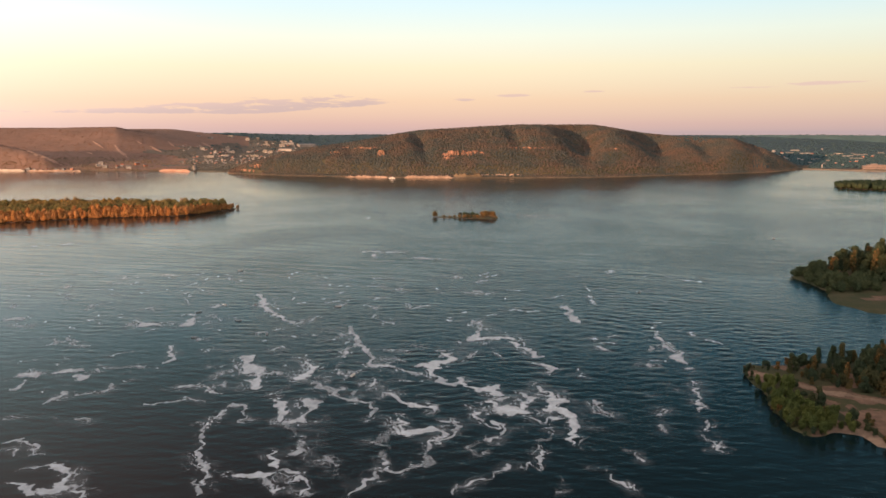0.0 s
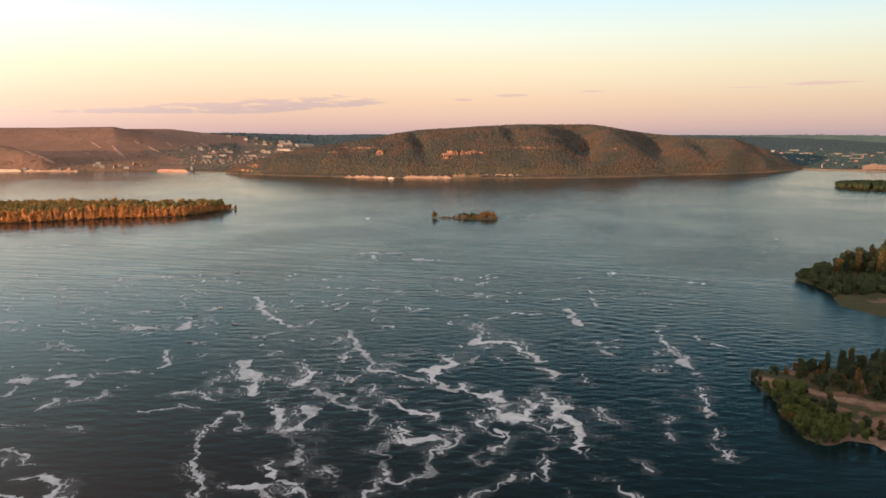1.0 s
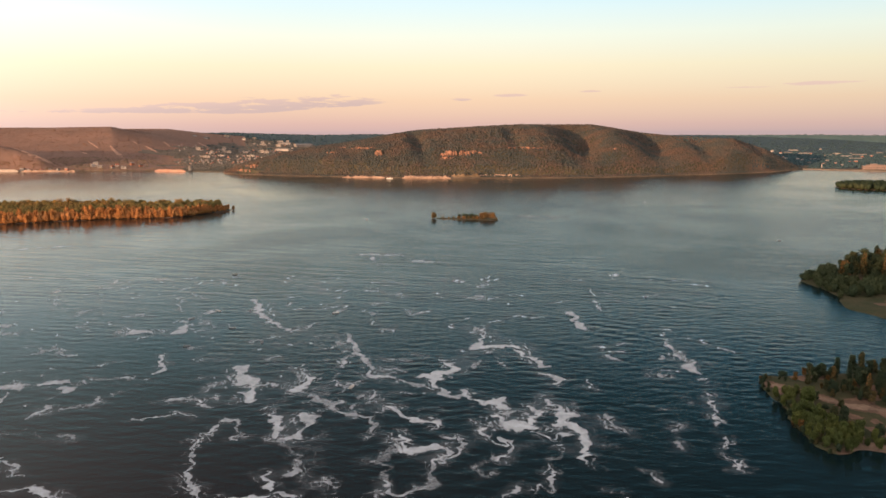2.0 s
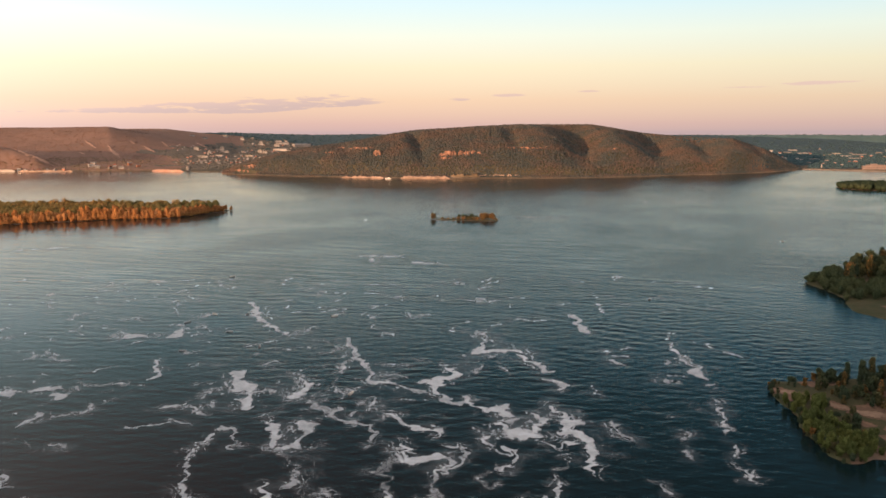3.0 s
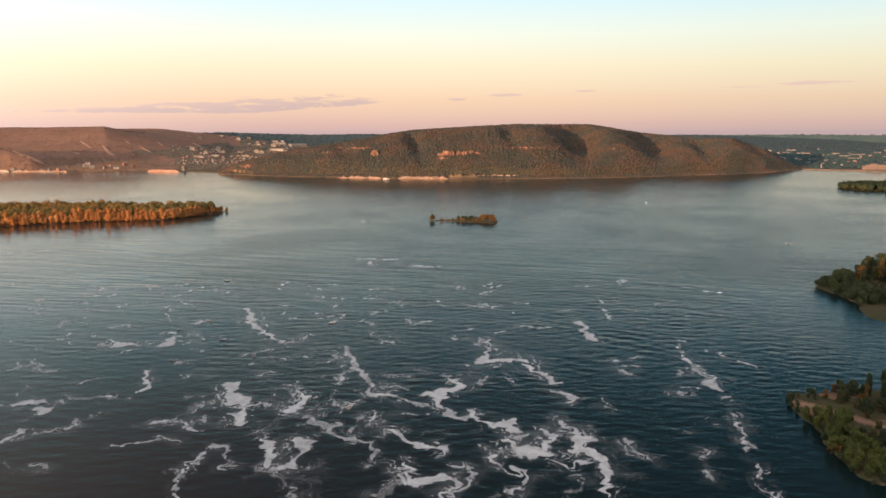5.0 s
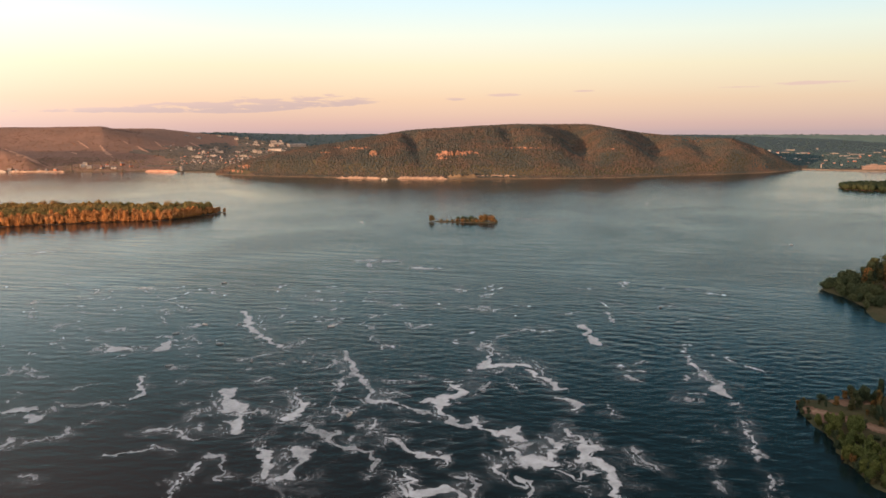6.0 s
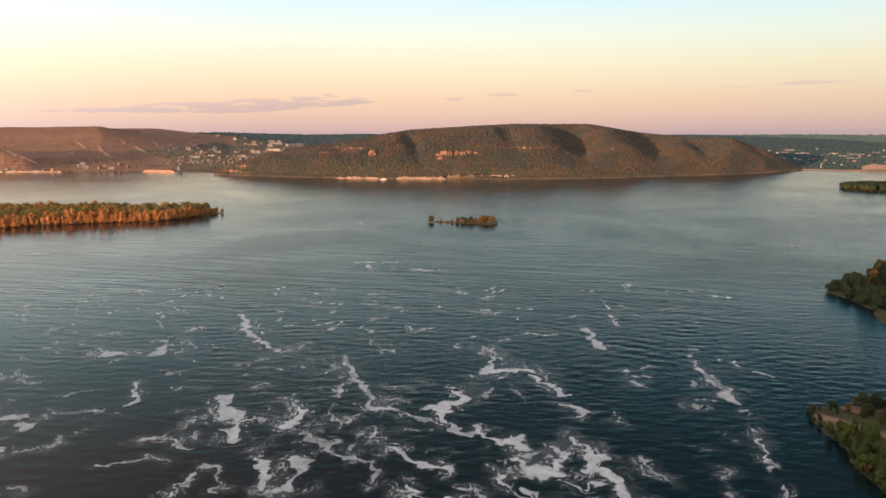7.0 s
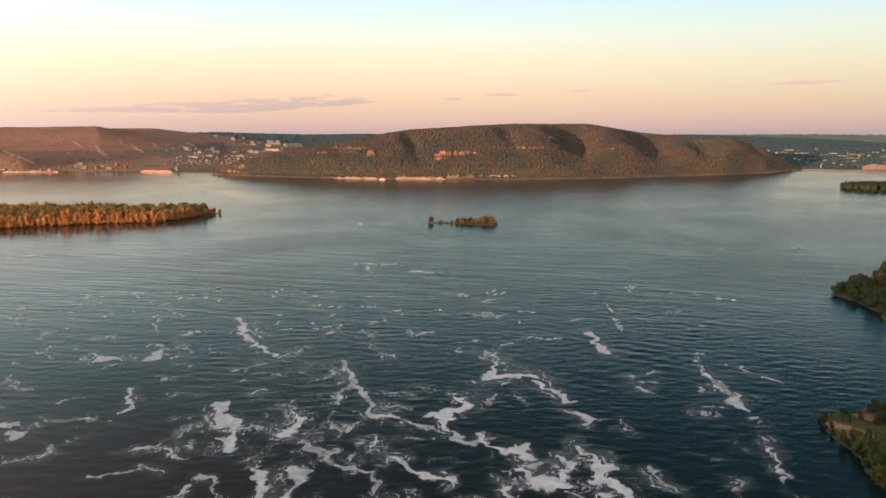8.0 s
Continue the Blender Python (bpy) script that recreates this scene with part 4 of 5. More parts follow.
foam_streak([(-49, 426, 2.2), (-54, 414, 2.4), (-54, 403, 0.9), (-52, 398, 1.5)], 0.75, 28)
foam_streak([(-44, 398, 2.0), (-39, 391, 3.5), (-34, 385, 3.4)], 0.55, 29)
foam_streak([(-57, 393, 1.0), (-53, 383, 0.9), (-52, 373, 0.8), (-49, 366, 0.9)], 0.7, 30)
foam_streak([(-35, 363, 0.8), (-33, 352, 1.2), (-30, 346, 1.1)], 0.8, 31)
foam_streak([(-27, 343, 1.1), (-22, 334, 1.4), (-17, 329, 1.5), (-10, 326, 1.4), (-5, 325, 1.6), (-3, 318, 0.9), (-6, 316, 0.8)], 0.9, 32)
foam_streak([(-3, 310, 0.8), (1, 307, 1.0), (4, 310, 1.2)], 0.8, 33)
foam_streak([(0, 408, 2.4), (3, 398, 1.9), (-2, 388, 5.6), (-6, 383, 3.2), (-6, 371, 1.5), (-4, 366, 1.9)], 1.0, 34)
foam_streak([(-13, 385, 2.0), (-6, 386, 3.2)], 0.9, 35)
foam_streak([(-3, 366, 1.6), (1, 357, 1.7), (7, 356, 1.4), (10, 363, 1.0), (7, 366, 1.7)], 0.85, 36)
foam_streak([(9, 360, 1.4), (12, 352, 1.5), (16, 346, 1.6), (20, 347, 2.3), (24, 347, 2.6), (23, 338, 1.8)], 1.0, 37)
foam_streak([(19, 332, 3.2), (25, 326, 4.1), (29, 321, 4.0), (34, 317, 2.6)], 1.0, 38)
foam_streak([(34, 313, 1.3), (40, 308, 1.0), (43, 306, 1.0)], 0.8, 39)
foam_streak([(38, 340, 3.4), (41, 340, 1.9), (38, 331, 2.2), (33, 323, 2.3)], 1.0, 40)
foam_streak([(45, 351, 1.3), (48, 347, 2.0), (50, 336, 2.3), (51, 325, 2.4), (53, 315, 2.6), (55, 308, 1.6), (52, 299, 1.3), (50, 287, 1.0), (51, 279, 0.8)], 0.95, 41)
foam_streak([(48, 332, 1.5), (49, 321, 1.4), (45, 318, 1.9)], 0.9, 42)
foam_streak([(50, 308, 2.3), (45, 311, 1.8), (40, 308, 1.5)], 0.9, 43)
foam_streak([(53, 311, 2.2), (57, 306, 1.8), (57, 297, 1.4)], 0.6, 44)
foam_streak([(42, 302, 0.7), (43, 293, 0.6), (40, 287, 0.8), (36, 286, 0.9)], 0.7, 45)
foam_streak([(37, 284, 0.8), (38, 276, 0.9), (36, 269, 1.3), (34, 262, 1.3), (30, 264, 1.3), (28, 258, 0.8)], 0.75, 46)
foam_streak([(22, 266, 1.0), (22, 262, 1.0), (20, 258, 1.0)], 0.75, 47)
foam_streak([(26, 266, 0.9), (28, 261, 0.8)], 0.65, 48)
foam_streak([(13, 319, 1.1), (16, 318, 1.0), (16, 308, 0.6), (17, 301, 0.9), (21, 299, 1.2), (22, 304, 1.2), (24, 301, 0.9), (22, 292, 0.8)], 0.85, 49)
foam_streak([(22, 290, 1.1), (16, 286, 1.3), (13, 284, 1.7), (10, 279, 0.9), (13, 275, 1.2), (19, 275, 1.0)], 0.65, 50)
foam_streak([(20, 258, 1.1), (16, 255, 1.0), (12, 252, 1.2), (10, 249, 1.0), (7, 248, 0.9), (5, 243, 0.9)], 0.75, 51)
foam_streak([(57, 256, 0.7), (60, 252, 1.0), (62, 250, 1.6), (65, 248, 1.5), (66, 243, 1.1)], 0.85, 52)
foam_streak([(56, 264, 0.7), (59, 259, 0.7)], 0.4, 53)
foam_streak([(72, 274, 0.6), (72, 266, 0.6)], 0.7, 54)
foam_streak([(24, 481, 0.7), (24, 464, 1.0), (20, 448, 1.4), (21, 437, 3.2), (30, 437, 2.8), (38, 440, 2.4), (41, 435, 1.8)], 0.95, 55)
foam_streak([(41, 431, 1.3), (44, 419, 1.8), (49, 414, 2.8), (49, 403, 2.5), (53, 398, 1.6)], 0.9, 56)
foam_streak([(47, 390, 1.6), (51, 385, 1.9), (55, 378, 1.5), (53, 371, 0.8)], 0.75, 57)
foam_streak([(86, 523, 1.4), (85, 501, 1.4), (83, 486, 2.1), (86, 475, 2.1)], 0.9, 58)
foam_streak([(131, 475, 1.9), (142, 475, 1.9), (153, 476, 1.5)], 0.55, 59)
foam_streak([(132, 471, 1.1), (128, 447, 1.4), (126, 435, 1.8), (127, 425, 2.0), (128, 411, 1.8), (127, 397, 1.8), (126, 387, 1.5)], 0.75, 60)
foam_streak([(125, 382, 1.2), (123, 368, 1.1), (120, 355, 0.9)], 0.5, 61)
foam_streak([(119, 349, 1.1), (116, 336, 1.0), (114, 325, 1.1), (110, 316, 1.0)], 0.75, 62)
foam_streak([(109, 310, 1.0), (109, 300, 0.9), (105, 291, 0.7), (105, 284, 0.8), (103, 276, 0.9)], 0.75, 63)
foam_streak([(84, 435, 1.9), (92, 428, 1.9)], 0.4, 64)
foam_streak([(104, 384, 2.4), (111, 387, 2.4)], 0.4, 65)
foam_streak([(106, 360, 2.3), (108, 355, 2.3)], 0.4, 66)
foam_streak([(109, 349, 1.8), (111, 344, 1.7)], 0.4, 67)
foam_streak([(91, 308, 1.1), (90, 299, 0.9)], 0.4, 68)
foam_streak([(67, 336, 0.7), (69, 321, 0.7), (74, 310, 0.7)], 0.4, 69)
foam_streak([(40, 255, 1.0), (41, 248, 0.9), (39, 242, 0.9)], 0.45, 70)
foam_streak([(-173, 286, 0.9), (-169, 288, 1.4), (-165, 285, 1.5), (-161, 285, 1.3), (-156, 281, 1.1), (-154, 276, 0.7), (-150, 273, 0.8)], 0.85, 71)
foam_streak([(-168, 278, 0.6), (-164, 278, 0.6), (-161, 275, 0.4), (-159, 272, 0.4)], 0.8, 72)
foam_streak([(-153, 260, 0.6), (-147, 263, 0.8), (-143, 264, 1.0), (-138, 262, 1.8), (-134, 260, 1.4), (-132, 254, 1.8), (-130, 248, 1.8), (-132, 246, 1.4), (-134, 244, 1.4), (-135, 241, 1.3)], 1.0, 73)
foam_streak([(-153, 251, 1.0), (-147, 250, 1.0), (-142, 246, 1.4), (-136, 241, 1.5)], 1.0, 74)
foam_streak([(-129, 251, 0.6), (-125, 246, 0.7), (-125, 251, 0.4), (-126, 253, 0.3)], 0.6, 75)
foam_streak([(-128, 245, 0.8), (-122, 244, 0.6), (-120, 241, 0.5), (-120, 240, 0.5)], 0.85, 76)
foam_streak([(-213, 367, 1.4), (-209, 372, 2.6), (-204, 369, 1.5), (-211, 378, 1.1)], 0.9, 77)
foam_streak([(-208, 348, 1.0), (-202, 350, 1.2), (-202, 356, 1.0), (-206, 362, 0.6)], 0.85, 78)
foam_streak([(-212, 363, 1.4), (-215, 361, 1.1)], 0.7, 79)
foam_streak([(-235, 396, 2.1), (-225, 393, 1.3), (-218, 397, 1.1)], 0.6, 80)
foam_streak([(-196, 376, 1.2), (-192, 376, 2.3), (-186, 378, 1.6), (-182, 378, 1.2)], 0.9, 81)
foam_streak([(-183, 369, 2.2), (-179, 369, 2.5), (-178, 363, 1.3)], 0.8, 82)
foam_streak([(-187, 344, 1.2), (-185, 348, 1.6)], 0.5, 83)
foam_streak([(-180, 346, 0.7), (-177, 338, 1.1), (-177, 333, 1.1), (-179, 330, 0.9)], 0.75, 84)
foam_streak([(-163, 360, 0.5), (-160, 352, 1.0), (-160, 346, 1.5)], 0.5, 85)
foam_streak([(-180, 388, 1.2), (-172, 383, 1.6), (-167, 381, 1.6), (-163, 385, 1.2), (-152, 383, 0.8), (-143, 383, 1.0)], 0.7, 86)
foam_streak([(-154, 423, 0.7), (-150, 412, 0.8), (-146, 398, 2.2), (-148, 391, 1.9)], 0.95, 87)
foam_streak([(-135, 330, 1.7), (-131, 328, 1.2), (-126, 330, 0.9), (-122, 331, 0.9), (-119, 336, 0.9), (-117, 338, 1.2)], 0.85, 88)
foam_streak([(-118, 338, 0.9), (-110, 332, 0.9), (-104, 331, 0.8)], 0.5, 89)
foam_streak([(-125, 348, 1.6), (-123, 352, 2.0), (-119, 354, 2.0), (-117, 360, 2.6), (-115, 366, 2.3), (-113, 374, 1.7)], 0.65, 90)
foam_streak([(-114, 354, 1.9), (-110, 348, 1.4), (-106, 344, 1.6), (-102, 344, 1.6)], 0.75, 91)
foam_streak([(-132, 409, 1.1), (-129, 414, 1.9), (-124, 414, 2.3), (-119, 409, 2.2)], 0.6, 92)
foam_streak([(-156, 312, 1.3), (-150, 309, 1.5), (-147, 307, 1.0)], 0.45, 93)
foam_streak([(-167, 313, 0.6), (-163, 307, 0.6)], 0.4, 94)
foam_streak([(-187, 312, 0.7), (-178, 313, 0.7), (-172, 317, 0.6)], 0.5, 95)
foam_streak([(-286, 486, 2.4), (-278, 488, 2.8), (-276, 493, 1.4)], 0.85, 96)
foam_streak([(-263, 467, 2.3), (-261, 472, 2.3)], 0.6, 97)
foam_streak([(-244, 482, 1.8), (-243, 491, 1.8)], 0.5, 98)
foam_streak([(-229, 482, 1.8), (-228, 494, 2.2), (-230, 500, 1.2)], 0.5, 99)
foam_streak([(-214, 494, 2.3), (-209, 489, 1.9)], 0.45, 100)
foam_streak([(-203, 482, 1.2), (-194, 479, 1.4), (-187, 471, 2.8), (-185, 474, 2.4), (-177, 471, 1.2)], 0.9, 101)
foam_streak([(-166, 471, 2.8), (-162, 476, 3.0), (-164, 491, 1.3), (-168, 500, 1.2)], 0.85, 102)
foam_streak([(-152, 497, 1.3), (-142, 482, 1.3)], 0.5, 103)
foam_streak([(-160, 519, 1.8), (-158, 531, 2.2)], 0.6, 104)
foam_streak([(-243, 583, 1.5), (-234, 587, 1.9), (-226, 585, 1.2)], 0.45, 105)
foam_streak([(-216, 587, 1.9), (-211, 582, 1.9)], 0.5, 106)
foam_streak([(-441, 801, 1.5), (-426, 817, 1.7), (-411, 830, 1.5), (-394, 834, 1.0)], 0.55, 107)
foam_streak([(-328, 702, 1.5), (-319, 705, 1.5)], 0.5, 108)
foam_streak([(-228, 422, 2.4), (-224, 424, 1.9), (-216, 418, 1.8)], 0.4, 109)
foam_streak([(-140, 563, 1.7), (-130, 546, 1.6), (-126, 525, 1.6), (-115, 505, 2.1), (-104, 486, 2.6), (-94, 476, 2.3)], 0.95, 110)
foam_streak([(-99, 534, 1.9), (-94, 540, 1.9)], 0.5, 111)
foam_streak([(-77, 538, 1.5), (-68, 542, 1.2), (-71, 522, 1.6)], 0.7, 112)
foam_streak([(-37, 580, 1.9), (-30, 584, 1.9)], 0.6, 113)
foam_streak([(-51, 544, 1.9), (-46, 547, 1.9)], 0.4, 114)
foam_streak([(-78, 769, 1.5), (-66, 769, 1.7), (-52, 765, 1.5)], 0.6, 115)
foam_streak([(-64, 737, 1.1), (-60, 704, 1.0)], 0.45, 116)
foam_streak([(-28, 730, 1.5), (-11, 727, 1.5)], 0.55, 117)
foam_streak([(-19, 428, 1.9), (-15, 423, 2.2), (-12, 418, 1.7)], 0.6, 118)
foam_streak([(-24, 453, 2.4), (-19, 456, 1.9)], 0.4, 119)
foam_streak([(-26, 531, 1.5), (-23, 518, 1.2)], 0.5, 120)
foam_streak([(65, 330, 0.5), (67, 318, 0.5), (73, 310, 0.5)], 0.5, 155)
foam_streak([(96, 323, 1.0), (91, 301, 1.1), (90, 293, 0.9)], 0.3, 170)
foam_streak([(109, 603, 0.9), (112, 585, 1.3), (109, 554, 1.2), (105, 526, 0.8)], 0.4, 183)
foam_streak([(-84, 767, 2.0), (-71, 770, 3.2), (-55, 766, 2.2), (-40, 764, 1.5)], 0.95, 187)
foam_streak([(-68, 760, 1.4), (-66, 735, 1.6), (-64, 712, 1.2)], 0.75, 188)
foam_streak([(-32, 733, 1.8), (-20, 728, 2.4), (-8, 722, 1.4)], 0.9, 189)
foam_streak([(-448, 807, 1.8), (-419, 823, 2.6), (-393, 836, 1.4)], 0.5, 184)
foam_streak([(120, 1107, 3.7), (164, 1098, 3.7)], 0.4, 185)


def foam_flecks():
    """Short faint wisps of foam all over the near and middle water."""
    rng = np.random.RandomState(44)
    for k in range(260):
        y = 330 + 330 * rng.uniform(0, 1) ** 0.8
        m = rng.uniform(-0.58, 0.06) if rng.uniform() < 0.75 else rng.uniform(0.0, 0.36)
        x = m * y
        long, turn = rng.uniform(5, 17) * (0.6 + y / 600), rng.normal(0.0, 0.7)
        pts = []
        for s in np.linspace(-0.5, 0.5, 4):
            pts.append((x + long * s * np.cos(turn) + rng.normal(0, 1.2), y + long * s * np.sin(turn) * 1.6 + rng.normal(0, 2.2), rng.uniform(0.4, 1.1) * (0.5 + y / 550)))
        STREAKS.append((pts, rng.uniform(0.3, 0.65) * min(1.0, 1.25 - y / 1000), 300 + k))


foam_flecks()


def smooth_line(points, seed):
    """A curve through the points, sampled every half metre or so: x, y, half width."""
    p = np.array(points, dtype=float)
    p = np.concatenate([[2 * p[0] - p[1]], p, [2 * p[-1] - p[-2]]])
    out = []
    for a, b, c, d in zip(p, p[1:], p[2:], p[3:]):
        n = max(3, int(np.hypot(*(c - b)[:2]) / 0.6))
        t = np.linspace(0, 1, n, endpoint=False)[:, None]
        out.append(0.5 * (2 * b + (c - a) * t + (2 * a - 5 * b + 4 * c - d) * t * t + (3 * b - a - 3 * c + d) * t ** 3))
    q = np.concatenate(out + [p[-2:-1]])
    t = np.arange(len(q)) * 0.6
    q[:, 2] = np.maximum(q[:, 2], 0.35) * np.clip(1.0 + 0.75 * fractal(t, t * 0 + 1.7, 7, seed % 60 + 3, 3), 0.45, 1.7)
    # the ends run out to a point
    q[:, 2] *= 0.25 + 0.75 * np.clip(np.minimum(t, t[-1] - t) / 2.5, 0, 1)
    return q


def eddies(x, y, tall, size, seed):
    """How far the river's small eddies carry the foam sideways and along."""
    h = size * 0.05
    dx = fractal(x, y + h, size, seed, 2) - fractal(x, y - h, size, seed, 2)
    dy = fractal(x - h, y, size, seed, 2) - fractal(x + h, y, size, seed, 2)
    return dx * tall / 0.2, dy * tall / 0.2


def build_foam():
    """The foam sheet: solid in the middle of the streaks, torn into threads and film by the eddies round them."""
    rows = [203.0]
    while rows[-1] < 1130:
        rows.append(rows[-1] + 0.9 * rows[-1] ** 2 / 163000)
    ms = np.arange(-0.66, 0.50, 0.0009)
    m, y = np.meshgrid(ms, np.array(rows))
    x = m * y
    wx, wy = x.copy(), y.copy()
    for tall, size, seed in ((1.6, 17.0, 201), (1.1, 7.5, 211), (0.55, 3.2, 221)):
        ex, ey = eddies(wx, wy, tall, size, seed)
        # the smallest eddies die out away from the fast water
        calm = np.clip(1.9 - y / (45.0 * size + 250), 0.0, 1.0)
        wx, wy = wx + ex * calm, wy + ey * calm
    # threads: thin drawn-out lines where the stirred-up foam collects
    broad = np.maximum(1.0, y / 380)
    stir = fractal(wx / broad, wy / broad, 6.5, 231, 3)
    ragged = fractal(wx / broad, wy / broad, 5.0, 251, 3)
    patch = fractal(x, y, 11.0, 261, 2)
    cover = np.zeros_like(x)
    for points, dense, seed in STREAKS:
        q = smooth_line(points, seed)
        pad = 7.0 + 2.6 * q[:, 2].max()
        r0, r1 = np.searchsorted(rows, (q[:, 1].min() - pad, q[:, 1].max() + pad))
        near = max(rows[min(r0, len(rows) - 1)], 200.0)
        lo, hi = q[:, 0].min() - pad, q[:, 0].max() + pad
        far = rows[min(r1, len(rows) - 1)]
        c0, c1 = np.searchsorted(ms, (min(lo / near, lo / far), max(hi / near, hi / far)))
        if r1 - r0 < 2 or c1 - c0 < 2:
            continue
        cut = (slice(r0, r1), slice(c0, c1))
        px, py = wx[cut], wy[cut]
        best = np.full(px.shape, 1e9)
        off = np.full(px.shape, 1e9)
        for qx, qy, qw in q.tolist():
            d = np.hypot(px - qx, py - qy)
            s = d / qw
            best = np.minimum(best, s)
            off = np.minimum(off, d - qw)
        off = off.clip(0, None)
        body = step01(-(best + 0.45 * ragged[cut] + 0.3 * stir[cut]), -1.15, -0.65) * (0.80 + 0.20 * step01(ragged[cut] - 0.5 * stir[cut], -0.4, 0.5))
        # threads drawn out alongside the streak, and thin film between them
        reach = (2.4 + 1.5 * q[:, 2].max()) * (1.1 + 1.0 * patch[cut]) * max(1.0, q[0, 1] / 420)
        halo = 1 - step01(off, 0.0, np.maximum(reach, 0.6))
        line = 1 - np.abs(np.sin(np.pi * (0.55 * off + 2.0 * stir[cut] + 1.0 * ragged[cut]) / (2.1 * max(1.0, q[0, 1] / 400))))
        thread = step01(line, 0.4, 0.95)
        lace = halo * (0.06 + 0.80 * thread * step01(ragged[cut] + 0.6 * patch[cut], -0.5, 0.6))
        film = 0.21 * halo * step01(patch[cut] + 0.6 * stir[cut], -0.2, 0.6)
        solid = step01(dense, 0.45, 1.05)
        # weak streaks are broken up and thin
        body = body * (solid + (1 - solid) * step01(patch[cut] + 0.7 * stir[cut], -0.35, 0.45) * (0.45 + 0.45 * dense))
        got = np.maximum(body, np.maximum(lace, film) * (0.35 + 0.5 * dense))
        cover[cut] = np.maximum(cover[cut], got)
    r, c = x.shape
    i = np.arange(r * c).reshape(r, c)
    quads = np.stack([i[:-1, :-1], i[:-1, 1:], i[1:, 1:], i[1:, :-1]], -1).reshape(-1, 4)
    flat = cover.reshape(-1)
    quads = quads[flat[quads].max(1) > 0.025]
    used, inverse = np.unique(quads, return_inverse=True)
    ux, uy = x.reshape(-1)[used], y.reshape(-1)[used]
    verts = np.stack([ux, uy, 0.18 + wave_height(ux, uy)], 1)
    me = mesh_from("river_foam", verts, inverse.reshape(-1, 4), [FOAM], True)
    layer = me.uv_layers.new(name="cover")
    index = np.zeros(len(me.loops), dtype=np.int32)
    me.loops.foreach_get("vertex_index", index)
    amount = flat[used]
    layer.data.foreach_set("uv", np.stack([amount, amount * 0], 1)[index].astype(np.float32).ravel())
    tagged(new("river_foam", me), "winding streaks and wisps of white lacy foam on dark water", "foam", kind="stuff")


build_foam()

# ---- rock, quays and shore works on the far bank ----


def hill_foot(m, z):
    """Distance at which the hill's front first reaches a height, at one bearing."""
    ys = np.arange(1990, 2700, 3.0)
    hz = far_height(np.full_like(ys, m), ys)
    above = np.nonzero(hz >= z)[0]
    return float(ys[above[0]]) if len(above) else float(ys[-1])


def cliff(m0, m1, z0, z1, seed):
    """A weathered rock face with ledges, let into the hill's front."""
    rng = np.random.RandomState(seed)
    cols, rows = max(5, int((m1 - m0) * 2100 / 3)), 7
    verts = []
    jag = np.cumsum(rng.normal(0, 2.2, cols))
    jag -= np.linspace(jag[0], jag[-1], cols)
    for c in range(cols):
        m = m0 + (m1 - m0) * c / (cols - 1)
        foot = hill_foot(m, z0 - 2)
        rise = (z1 - z0) * min(1.0, 0.40 + 6.0 * min(c, cols - 1 - c) / cols) * float(np.clip(0.74 + 0.34 * hash_noise(np.array([c / 4.5]), np.array([seed * 1.0]), seed)[0] + rng.uniform(-0.12, 0.12), 0.08, 1.1)) * 0.92
        for r in range(rows):
            s = r / (rows - 1)
            ledge = 4.0 * math.floor(s * 3) / 3 + rng.uniform(-1.1, 1.1)
            y = foot - 3 + ledge + jag[c]
            verts.append((m * y, y, z0 - 4 + (rise + 4) * s))
        y = foot + 46
        verts.append((m * y, y, z0 + rise * 0.9))
    k = rows + 1
    faces = [(c * k + r, (c + 1) * k + r, (c + 1) * k + r + 1, c * k + r + 1) for c in range(cols - 1) for r in range(k - 1)]
    ob = new("cliff", mesh_from("cliff", np.array(verts), np.array(faces), [ROCK], False))
    tagged(ob, "bare weathered limestone cliff on the wooded hill", "cliff", "cliffs on the hill", "structure")


def broken_cliffs():
    """Each rock band shows as a few separate faces of uneven size, with trees between them."""
    rng = np.random.RandomState(399)
    seed = 400
    for m0, m1, z0, z1 in CLIFFS:
        count = max(1, int((m1 - m0) / 0.0065))
        for k in range(count):
            mid = m0 + (m1 - m0) * (k + rng.uniform(0.3, 0.7)) / count
            half = min(0.5 * (m1 - m0), rng.uniform(0.0026, 0.0060))
            tall = (z1 - z0) * rng.uniform(0.28, 0.75)
            foot = z0 + (z1 - z0 - tall) * rng.uniform(0.1, 0.9)
            cliff(mid - half, mid + half, foot, foot + tall, seed)
            seed += 1


broken_cliffs()


def bank_strip(name, m0, m1, dist, depth, height, mat, label, category, seed, rag=0.25):
    """An uneven bank or quay along the far shore: a front wall, a top and a back that runs into the ground."""
    rng = np.random.RandomState(seed)
    cols = max(6, int((m1 - m0) * 2200 / 5))
    verts = []
    for c in range(cols):
        m = m0 + (m1 - m0) * c / (cols - 1)
        y = dist(m) + rng.uniform(-1, 1) * 2 * rag
        h = height * (1 + rag * rng.uniform(-1, 1)) * min(1, 0.3 + 0.35 * min(c, cols - 1 - c))
        for back, up in ((0.0, -1.5), (0.8, h * 0.55), (1.6, h), (depth * 0.6, h * 1.04), (depth, h * 0.9), (depth + 2, -1.0)):
            verts.append((m * (y + back), y + back, up))
    faces = [(c * 6 + r, (c + 1) * 6 + r, (c + 1) * 6 + r + 1, c * 6 + r + 1) for c in range(cols - 1) for r in range(5)]
    ob = new(name, mesh_from(name, np.array(verts), np.array(faces), [mat], False))
    return tagged(ob, label, category, kind="structure")


